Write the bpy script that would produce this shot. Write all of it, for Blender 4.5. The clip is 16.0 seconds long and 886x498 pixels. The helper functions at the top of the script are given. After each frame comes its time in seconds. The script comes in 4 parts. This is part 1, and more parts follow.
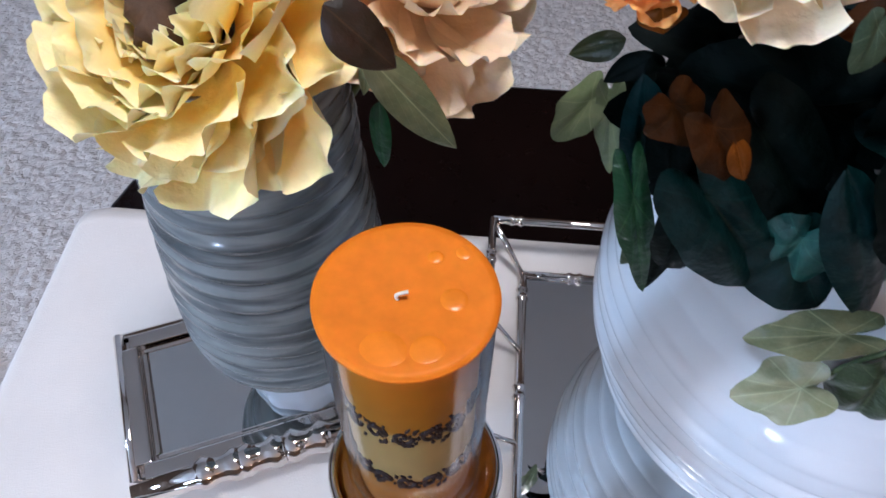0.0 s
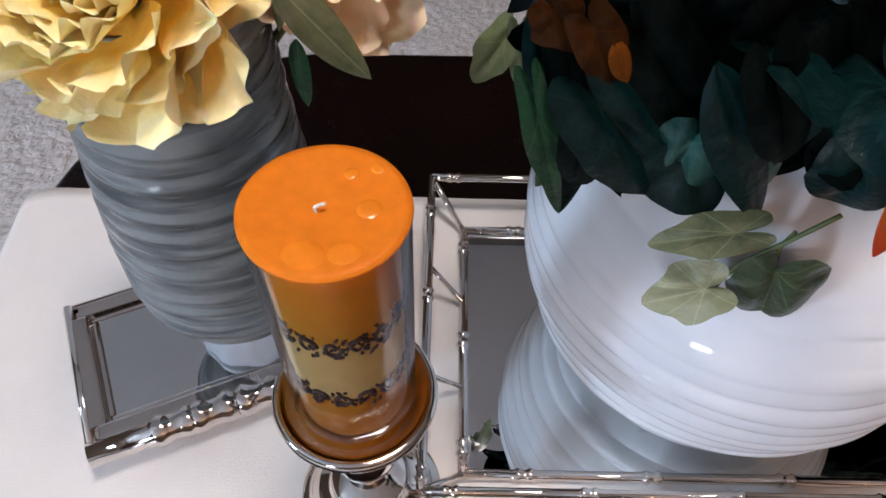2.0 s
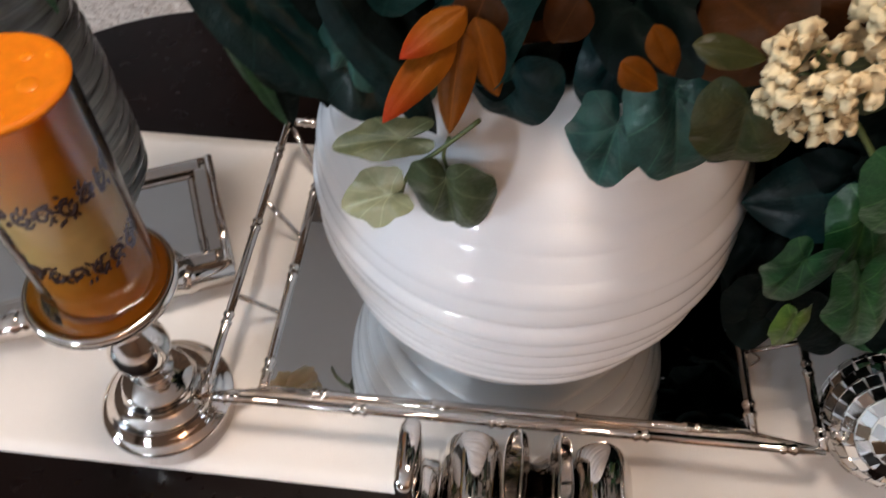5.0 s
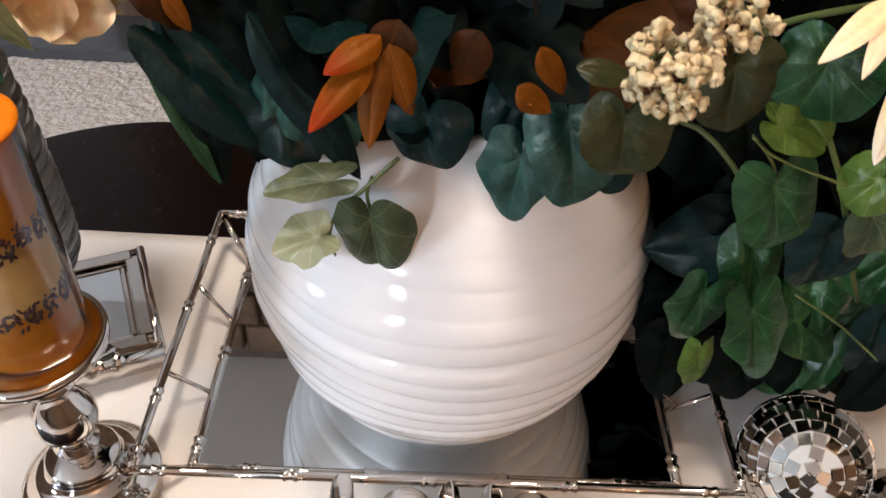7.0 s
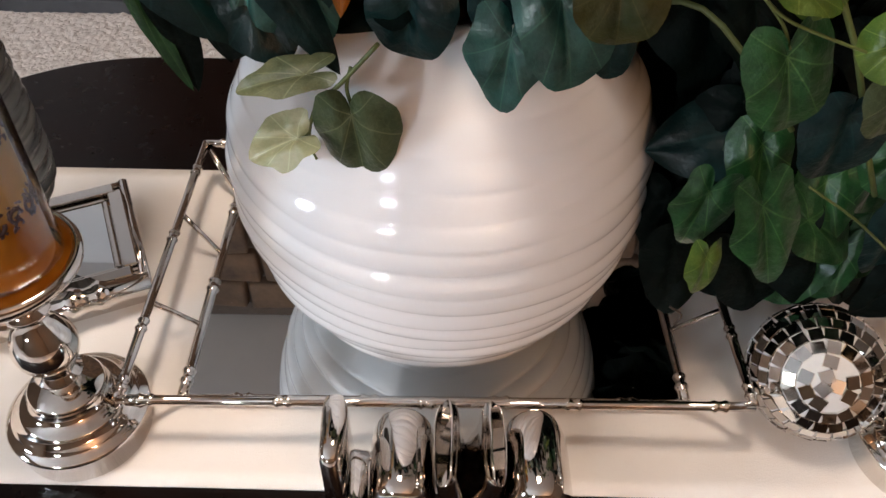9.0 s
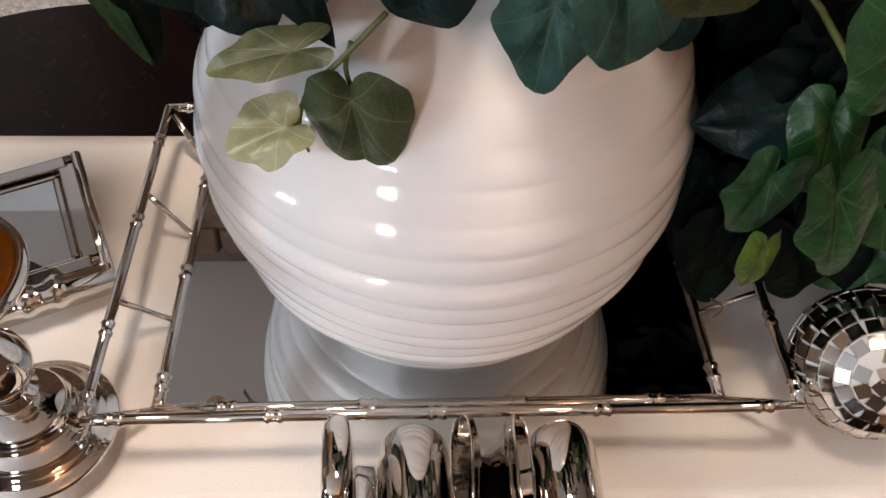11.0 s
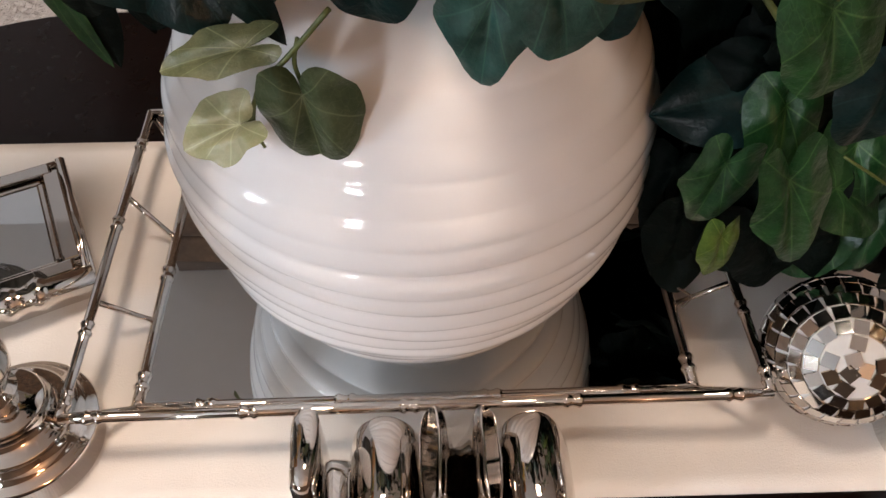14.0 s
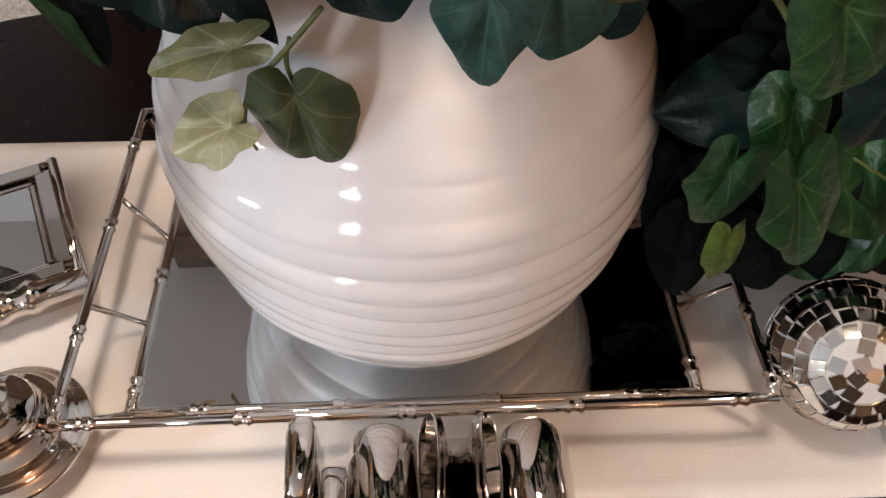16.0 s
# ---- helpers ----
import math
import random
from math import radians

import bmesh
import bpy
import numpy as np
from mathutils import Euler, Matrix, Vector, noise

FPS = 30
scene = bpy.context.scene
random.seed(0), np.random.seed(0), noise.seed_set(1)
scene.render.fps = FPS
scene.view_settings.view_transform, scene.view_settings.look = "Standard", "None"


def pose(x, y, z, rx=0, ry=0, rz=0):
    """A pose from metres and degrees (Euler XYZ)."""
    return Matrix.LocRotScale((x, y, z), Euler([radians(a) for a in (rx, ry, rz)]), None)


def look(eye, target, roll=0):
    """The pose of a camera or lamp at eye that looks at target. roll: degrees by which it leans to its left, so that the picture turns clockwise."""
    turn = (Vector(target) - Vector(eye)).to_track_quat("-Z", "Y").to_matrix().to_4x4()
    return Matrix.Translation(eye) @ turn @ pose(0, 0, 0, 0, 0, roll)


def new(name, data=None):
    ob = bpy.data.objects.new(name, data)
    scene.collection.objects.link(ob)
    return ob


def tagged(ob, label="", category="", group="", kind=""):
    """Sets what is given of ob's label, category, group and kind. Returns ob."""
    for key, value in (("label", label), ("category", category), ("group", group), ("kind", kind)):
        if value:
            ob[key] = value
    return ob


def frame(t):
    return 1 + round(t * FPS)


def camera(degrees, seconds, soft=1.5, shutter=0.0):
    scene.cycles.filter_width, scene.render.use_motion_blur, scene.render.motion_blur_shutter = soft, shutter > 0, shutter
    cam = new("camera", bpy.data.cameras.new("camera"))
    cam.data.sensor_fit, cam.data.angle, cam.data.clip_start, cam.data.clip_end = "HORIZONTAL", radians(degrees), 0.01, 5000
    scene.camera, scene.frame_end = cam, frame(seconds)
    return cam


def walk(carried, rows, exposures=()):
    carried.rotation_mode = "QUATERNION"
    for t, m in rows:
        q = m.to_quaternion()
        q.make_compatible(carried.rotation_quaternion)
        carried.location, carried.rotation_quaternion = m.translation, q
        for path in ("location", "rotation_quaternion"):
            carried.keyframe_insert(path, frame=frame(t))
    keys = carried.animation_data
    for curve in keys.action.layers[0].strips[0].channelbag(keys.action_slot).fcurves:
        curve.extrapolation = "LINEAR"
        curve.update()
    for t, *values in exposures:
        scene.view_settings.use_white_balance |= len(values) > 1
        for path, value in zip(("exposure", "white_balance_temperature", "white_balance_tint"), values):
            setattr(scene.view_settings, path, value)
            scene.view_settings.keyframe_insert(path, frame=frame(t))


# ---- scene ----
cam = camera(57.9, 16.0, shutter=0.5)
PATH = [
    (0, (-0.0189, 0.0039, 1.0488), (-0.0475, 0.3669, 0.5719), 0.55),
    (0.5, (-0.0163, -0.0067, 1.0527), (-0.0291, 0.3506, 0.5709), 0.53),
    (1, (-0.0116, -0.0177, 1.0486), (-0.0118, 0.3421, 0.5684), 1.11),
    (1.5, (-0.0092, -0.0288, 1.0487), (-0.0008, 0.3345, 0.5713), 0.76),
    (2, (0.0047, -0.0379, 1.0453), (0.0019, 0.3252, 0.5677), 0.74),
    (2.5, (0.0218, -0.0483, 1.0383), (0.0133, 0.3137, 0.5599), 1.93),
    (3, (0.0398, -0.0597, 1.0290), (0.0195, 0.2947, 0.5453), 0.44),
    (3.5, (0.0805, -0.0737, 1.0288), (0.0432, 0.2727, 0.5403), -1.18),
    (4, (0.1216, -0.0852, 1.0267), (0.0751, 0.2559, 0.5354), -0.79),
    (4.5, (0.1722, -0.0933, 1.0310), (0.1262, 0.2508, 0.5416), -0.37),
    (5, (0.1951, -0.0910, 1.0401), (0.1585, 0.2712, 0.5632), -0.10),
    (5.2, (0.1924, -0.0914, 1.0413), (0.1702, 0.2887, 0.5775), 0.40),
    (7.3, (0.2091, -0.1679, 1.0109), (0.2158, 0.2802, 0.6120), 3.05),
    (7.5, (0.2112, -0.1737, 1.0003), (0.2166, 0.2762, 0.6033), 3.31),
    (8, (0.2159, -0.1774, 0.9847), (0.2188, 0.2535, 0.5672), 3.42),
    (8.5, (0.2181, -0.1739, 0.9817), (0.2159, 0.2548, 0.5619), 1.43),
    (11, (0.1918, -0.0779, 0.9491), (0.2175, 0.3074, 0.4898), 2.26),
    (11.5, (0.2078, -0.0800, 0.9457), (0.2305, 0.3010, 0.4827), 0.47),
    (12, (0.2232, -0.0744, 0.9426), (0.2288, 0.3022, 0.4756), -0.89),
    (12.5, (0.2210, -0.0707, 0.9462), (0.2221, 0.3064, 0.4795), 0.01),
    (13, (0.2139, -0.0747, 0.9469), (0.2145, 0.3067, 0.4838), -0.11),
    (13.5, (0.2154, -0.0839, 0.9462), (0.2257, 0.3037, 0.4882), 0.01),
    (14, (0.2177, -0.0888, 0.9500), (0.2354, 0.3003, 0.4937), 0.26),
    (14.5, (0.2212, -0.0873, 0.9448), (0.2378, 0.3041, 0.4903), -0.11),
    (15, (0.2241, -0.0811, 0.9424), (0.2424, 0.3072, 0.4853), -0.19),
    (15.5, (0.2216, -0.0783, 0.9442), (0.2416, 0.3067, 0.4844), 0.20),
    (16, (0.2193, -0.0782, 0.9446), (0.2367, 0.3082, 0.4860), 0.12),
]
# exposure and white balance drift: cool and darker at first, warmer later
EXPO = [(0, 0.14, 5350, 17), (1.5, 0.08, 5750, 18), (2.5, 0.05, 6100, 18), (3.5, 0.05, 6450, 18), (5, 0.12, 6700, 17), (7.5, 0.46, 6900, 17), (8.5, 0.34, 7000, 18), (11, 0.17, 7250, 20), (16, 0.16, 7350, 21)]
walk(cam, [(t, look(eye, target, roll)) for t, eye, target, roll in PATH], EXPO)

# ---- light ----
world = bpy.data.worlds.new("world")
scene.world = world
world.use_nodes = True
wn = world.node_tree.nodes
sky = wn.new("ShaderNodeTexSky")
sky.sky_type, sky.sun_disc = "NISHITA", False
sky.sun_elevation, sky.sun_rotation = radians(35), radians(200)
world.node_tree.links.new(sky.outputs[0], wn["Background"].inputs[0])
wn["Background"].inputs[1].default_value = 0.1


def area(name, place, target, w, h, power, colour):
    data = bpy.data.lights.new(name, "AREA")
    data.shape, data.size, data.size_y, data.energy, data.color = "RECTANGLE", w, h, power, colour
    ob = new(name, data)
    ob.matrix_world = look(place, target)
    return ob


area("window_light", (-3.37, -1.35, 1.40), (0, -1.35, 1.40), 0.66, 0.46, 215, (0.60, 0.81, 1.0))
area("window_light", (-1.75, -3.87, 1.40), (-1.75, 0, 1.40), 0.7, 0.46, 190, (0.78, 0.90, 1.0))
area("ceiling_light_glow", (0.1, 0.22, 2.205), (0.1, 0.22, 0), 0.34, 0.34, 16, (1.0, 0.90, 0.78))
CHANDELIER = (1.42, -2.40, 1.62)
BULBS = [(0.23 * math.cos(radians(60 * k + 12)), 0.23 * math.sin(radians(60 * k + 12)), 0.0) for k in range(6)]
bulb_data = bpy.data.lights.new("bulb_light", "POINT")
bulb_data.energy, bulb_data.color, bulb_data.shadow_soft_size = 7, (1.0, 0.58, 0.30), 0.014
for place in BULBS:
    new("bulb_light", bulb_data).location = Vector(CHANDELIER) + Vector(place)

# ---- materials ----
MATS = {}


def mat(name, colour, rough=0.5, metal=0.0, vary=0.12, scale=30.0, bump=0.0, bump_scale=200.0, coat=0.0, second=None, trans=0.0, ior=1.45, sub=0.0):
    """A principled material whose colour and roughness wander at two scales."""
    if name in MATS:
        return MATS[name]
    m = bpy.data.materials.new(name)
    m.use_nodes = True
    nt = m.node_tree
    n, link = nt.nodes, nt.links.new
    b = n["Principled BSDF"]
    b.inputs["Roughness"].default_value, b.inputs["Metallic"].default_value = rough, metal
    b.inputs["Coat Weight"].default_value, b.inputs["Coat Roughness"].default_value = coat, 0.04
    b.inputs["Transmission Weight"].default_value, b.inputs["IOR"].default_value = trans, ior
    if sub:
        b.inputs["Subsurface Weight"].default_value = sub
        b.inputs["Subsurface Radius"].default_value = (0.006, 0.003, 0.001)
    tc = n.new("ShaderNodeTexCoord")
    big, small = n.new("ShaderNodeTexNoise"), n.new("ShaderNodeTexNoise")
    for tex, s in ((big, scale), (small, scale * 9)):
        tex.inputs["Scale"].default_value, tex.inputs["Detail"].default_value = s, 5
        link(tc.outputs["Object"], tex.inputs["Vector"])
    mix = n.new("ShaderNodeMix")
    mix.data_type = "RGBA"
    other = second or tuple(max(0, c * (1 - 2.2 * vary)) for c in colour)
    mix.inputs[6].default_value, mix.inputs[7].default_value = (*colour, 1), (*other, 1)
    add = n.new("ShaderNodeMath")
    add.operation = "MULTIPLY_ADD"
    link(small.outputs[0], add.inputs[0])
    add.inputs[1].default_value = 0.4
    half = n.new("ShaderNodeMapRange")
    half.inputs["From Min"].default_value, half.inputs["From Max"].default_value = 0.35, 0.68
    half.inputs["To Max"].default_value = 0.7
    link(big.outputs[0], half.inputs["Value"])
    link(half.outputs[0], add.inputs[2])
    link(add.outputs[0], mix.inputs[0])
    link(mix.outputs[2], b.inputs["Base Color"])
    if metal < 0.5 and trans < 0.5:
        rr = n.new("ShaderNodeMapRange")
        rr.inputs["To Min"].default_value, rr.inputs["To Max"].default_value = rough * 0.85, min(1, rough * 1.2)
        link(small.outputs[0], rr.inputs["Value"])
        link(rr.outputs[0], b.inputs["Roughness"])
    if bump:
        bn, bt = n.new("ShaderNodeBump"), n.new("ShaderNodeTexNoise")
        bt.inputs["Scale"].default_value, bt.inputs["Detail"].default_value = bump_scale, 4
        link(tc.outputs["Object"], bt.inputs["Vector"])
        bn.inputs["Strength"].default_value, bn.inputs["Distance"].default_value = bump, 0.002
        link(bt.outputs[0], bn.inputs["Height"])
        link(bn.outputs[0], b.inputs["Normal"])
    MATS[name] = m
    return m


def leaf_mat(name, colour, second, edge, rough=0.32, tip=None):
    """Cloth leaf: mottled from one colour to another, with a paler midrib and side veins laid out by the leaf's own UV."""
    m = mat(name, colour, rough, 0, 0.2, 62, 0.8, 110, second=second)
    nt = m.node_tree
    n, link = nt.nodes, nt.links.new
    b = n["Principled BSDF"]
    base = b.inputs["Base Color"].links[0].from_socket
    uv = n.new("ShaderNodeUVMap")
    sep = n.new("ShaderNodeSeparateXYZ")
    link(uv.outputs[0], sep.inputs[0])

    def math1(op, a, c):
        k = n.new("ShaderNodeMath")
        k.operation = op
        for s, v in zip(k.inputs, (a, c)):
            if isinstance(v, (int, float)):
                s.default_value = v
            else:
                link(v, s)
        return k.outputs[0]

    # UV x: about 0 on ivy leaves, about 10 on long leaves, 20 and more on petals
    def thread(d, w):
        k = n.new("ShaderNodeMapRange")
        k.interpolation_type = "SMOOTHSTEP"
        k.inputs["From Min"].default_value, k.inputs["From Max"].default_value = 0.0, w
        k.inputs["To Min"].default_value, k.inputs["To Max"].default_value = 1.0, 0.0
        link(d, k.inputs["Value"])
        return k.outputs[0]

    x, along = sep.outputs[0], math1("SUBTRACT", sep.outputs[1], 0.3)
    ivy, long_leaf = math1("LESS_THAN", x, 4), math1("LESS_THAN", math1("ABSOLUTE", math1("SUBTRACT", x, 10), 0), 4)
    wide = math1("ABSOLUTE", x, 0)
    rho = math1("SQRT", math1("ADD", math1("MULTIPLY", wide, wide), math1("MULTIPLY", along, along)), 0)
    angle = math1("ARCTAN2", wide, along)
    palm = None
    for way, w in ((0.0, 0.030), (0.62, 0.022), (1.25, 0.020), (2.1, 0.016)):
        one = thread(math1("MULTIPLY", rho, math1("ABSOLUTE", math1("SUBTRACT", angle, way), 0)), w)
        palm = one if palm is None else math1("MAXIMUM", palm, one)
    net = n.new("ShaderNodeTexVoronoi")
    net.feature = "DISTANCE_TO_EDGE"
    net.inputs["Scale"].default_value = 7
    link(uv.outputs[0], net.inputs["Vector"])
    palm = math1("MAXIMUM", palm, math1("MULTIPLY", thread(net.outputs[0], 0.05), 0.28))
    across = math1("ABSOLUTE", math1("SUBTRACT", x, 10), 0)
    slant = math1("ADD", math1("MULTIPLY", sep.outputs[1], 5.5), math1("MULTIPLY", across, -3.2))
    side = math1("MULTIPLY", math1("LESS_THAN", math1("FRACT", slant, 0), 0.06), 0.3)
    feather = math1("MAXIMUM", thread(across, 0.06), side)
    vein = math1("ADD", math1("MULTIPLY", palm, ivy), math1("MULTIPLY", feather, long_leaf))
    mix = n.new("ShaderNodeMix")
    mix.data_type = "RGBA"
    link(math1("MULTIPLY", vein, 0.6), mix.inputs[0])
    link(base, mix.inputs[6])
    mix.inputs[7].default_value = (*edge, 1)
    out = mix.outputs[2]
    if tip:
        tm = n.new("ShaderNodeMix")
        tm.data_type = "RGBA"
        far = n.new("ShaderNodeMapRange")
        far.inputs["From Min"].default_value, far.inputs["From Max"].default_value = 0.45, 1.05
        link(sep.outputs[1], far.inputs["Value"])
        link(far.outputs[0], tm.inputs[0])
        link(out, tm.inputs[6])
        tm.inputs[7].default_value = (*tip, 1)
        out = tm.outputs[2]
    link(out, b.inputs["Base Color"])
    b.inputs["Specular IOR Level"].default_value = {"shade_black_leaf": 0.08, "orange_leaf": 0.1, "orange_leaf_with_red_tip": 0.1, "rust_leaf": 0.08, "shaded_blue_green_leaf": 0.20, "blue_green_leaf": 0.55}.get(name, 0.34)
    return m


CHROME = mat("chrome", (0.72, 0.665, 0.615), 0.045, 1.0, 0.03, 12)
MIRROR = mat("mirror_glass", (0.80, 0.82, 0.82), 0.012, 1.0, 0.02, 8)
DARKWOOD = mat("dark_lacquered_wood", (0.0055, 0.0017, 0.0012), 0.28, 0, 0.25, 9, 0.06, 90, coat=0.05)
CLOTH = mat("white_cloth", (0.84, 0.80, 0.75), 0.75, 0, 0.03, 14, 0.25, 900)
CERAMIC = mat("white_glazed_ceramic", (0.80, 0.80, 0.80), 0.3, 0, 0.03, 7, 0.02, 45, coat=1.0)
CERAMIC.node_tree.nodes["Principled BSDF"].inputs["Coat Roughness"].default_value = 0.006
CERAMIC.node_tree.nodes["Principled BSDF"].inputs["Specular IOR Level"].default_value = 0.1
DARKWOOD.node_tree.nodes["Principled BSDF"].inputs["Specular IOR Level"].default_value = 0.16


def vase_mat():
    """Smoky glass with dark and pale threads wound round it."""
    m = mat("grey_ribbed_glass", (0.40, 0.425, 0.41), 0.22, 0, 0.15, 22, 0.15, 90, coat=0.4, trans=0.40, ior=1.3)
    n, link = m.node_tree.nodes, m.node_tree.links.new
    b = n["Principled BSDF"]
    base = b.inputs["Base Color"].links[0].from_socket
    tc, mp, no, ramp, mix = n.new("ShaderNodeTexCoord"), n.new("ShaderNodeMapping"), n.new("ShaderNodeTexNoise"), n.new("ShaderNodeValToRGB"), n.new("ShaderNodeMix")
    mp.inputs["Scale"].default_value = (11, 11, 150)
    no.inputs["Scale"].default_value, no.inputs["Detail"].default_value = 1.0, 3
    link(tc.outputs["Object"], mp.inputs[0])
    link(mp.outputs[0], no.inputs["Vector"])
    link(no.outputs[0], ramp.inputs[0])
    el = ramp.color_ramp.elements
    el[0].position, el[0].color, el[1].position, el[1].color = 0.36, (0.34, 0.35, 0.36, 1), 0.58, (1, 1, 1, 1)
    mix.data_type, mix.blend_type = "RGBA", "MULTIPLY"
    mix.inputs[0].default_value = 1.0
    link(base, mix.inputs[6])
    link(ramp.outputs[0], mix.inputs[7])
    link(mix.outputs[2], b.inputs["Base Color"])
    return m


VASEGLASS = vase_mat()
# clear glass, whitened in its colour for the window light it catches
CATCHLIGHT_GLASS = mat("catchlight_glass", (0.90, 0.94, 0.97), 0.05, 0, 0.02, 20, trans=0.6, ior=1.45, coat=1.0)
CARPET = mat("pale_carpet", (0.72, 0.67, 0.63), 0.95, 0, 0.10, 40, 0.7, 420)
WALL = mat("tan_paint", (0.16, 0.12, 0.09), 0.85, 0, 0.04, 3, 0.3, 150)
PALEWALL = mat("pale_grey_paint", (0.60, 0.62, 0.64), 0.8, 0, 0.04, 3, 0.3, 150)
CEIL = mat("ceiling_paint", (0.60, 0.585, 0.57), 0.9, 0, 0.03, 3, 0.2, 120)
SLATE = mat("grey_slate", (0.085, 0.09, 0.10), 0.16, 0, 0.2, 6, 0.06, 30)
STONE = mat("fieldstone", (0.17, 0.105, 0.065), 0.85, 0, 0.25, 7, 0.9, 40, second=(0.06, 0.04, 0.03))
WICK = mat("wick_cotton", (0.75, 0.70, 0.6), 0.9)
WOODTRIM = mat("white_trim", (0.75, 0.73, 0.70), 0.5)
GROUT = mat("white_grout", (0.62, 0.61, 0.585), 0.8, 0, 0.06, 40)
STALK = mat("green_stalk", (0.09, 0.115, 0.03), 0.5, 0, 0.2, 40)
BROWNSTEM = mat("brown_stalk", (0.07, 0.045, 0.03), 0.6, 0, 0.2, 40)

LEAF = {
    "olive": leaf_mat("olive_leaf", (0.055, 0.075, 0.034), (0.15, 0.148, 0.072), (0.26, 0.28, 0.15)),
    "olive_dark": leaf_mat("dark_olive_leaf", (0.016, 0.032, 0.012), (0.052, 0.068, 0.032), (0.13, 0.155, 0.085)),
    "pale": leaf_mat("pale_leaf", (0.30, 0.275, 0.17), (0.20, 0.22, 0.11), (0.40, 0.43, 0.26)),
    "pale_green": leaf_mat("pale_green_leaf", (0.17, 0.22, 0.09), (0.24, 0.27, 0.14), (0.36, 0.40, 0.20)),
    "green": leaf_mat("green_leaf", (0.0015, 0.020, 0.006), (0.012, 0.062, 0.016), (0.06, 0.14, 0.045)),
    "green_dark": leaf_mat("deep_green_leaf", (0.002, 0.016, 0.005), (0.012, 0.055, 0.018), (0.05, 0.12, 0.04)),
    "light": leaf_mat("light_green_leaf", (0.022, 0.065, 0.009), (0.075, 0.11, 0.018), (0.15, 0.2, 0.05)),
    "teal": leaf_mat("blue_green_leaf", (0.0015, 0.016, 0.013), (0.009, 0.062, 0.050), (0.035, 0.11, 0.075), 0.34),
    # deep blue-green, a darker copy of teal with the foliage's shade in its colour
    "teal_shaded": leaf_mat("shaded_blue_green_leaf", (0.0006, 0.0048, 0.0048), (0.0022, 0.017, 0.0168), (0.007, 0.030, 0.027), 0.36),
    # near-black: the deep shade between leaves is put into the leaf colour
    "dark": leaf_mat("shade_black_leaf", (0.0004, 0.0016, 0.0012), (0.0010, 0.0040, 0.0032), (0.002, 0.007, 0.005), 0.6),
    "olive_brown": leaf_mat("olive_brown_leaf", (0.032, 0.028, 0.006), (0.01, 0.02, 0.006), (0.06, 0.055, 0.02)),
    "orange": leaf_mat("orange_leaf", (0.15, 0.04, 0.002), (0.07, 0.022, 0.002), (0.2, 0.065, 0.006), 0.5),
    "orange_red": leaf_mat("orange_leaf_with_red_tip", (0.15, 0.04, 0.002), (0.17, 0.05, 0.003), (0.22, 0.07, 0.006), 0.5, tip=(0.22, 0.014, 0.003)),
    "orange_brown": leaf_mat("rust_leaf", (0.042, 0.012, 0.002), (0.015, 0.007, 0.002), (0.06, 0.02, 0.004), 0.5),
    "brown": leaf_mat("brown_leaf", (0.03, 0.012, 0.006), (0.015, 0.012, 0.005), (0.06, 0.03, 0.01), 0.5),
}


def petal_mat(name, colour, second, tip):
    m = leaf_mat(name, colour, second, colour, 0.6, tip=tip)
    m.node_tree.nodes["Principled BSDF"].inputs["Subsurface Weight"].default_value = 0.35
    m.node_tree.nodes["Principled BSDF"].inputs["Subsurface Radius"].default_value = (0.006, 0.004, 0.002)
    return m


YELLOW = petal_mat("yellow_petal", (0.96, 0.55, 0.03), (0.97, 0.73, 0.16), (0.97, 0.90, 0.56))
CREAM = petal_mat("cream_petal", (0.80, 0.58, 0.30), (0.82, 0.66, 0.42), (0.88, 0.78, 0.58))
PEACH = petal_mat("peach_petal", (0.80, 0.52, 0.26), (0.84, 0.62, 0.38), (0.90, 0.74, 0.52))
ORANGE_PETAL = petal_mat("orange_petal", (0.80, 0.22, 0.02), (0.85, 0.30, 0.05), (0.90, 0.42, 0.12))
BERRY = mat("cream_berry", (0.74, 0.58, 0.34), 0.7, 0, 0.2, 90)


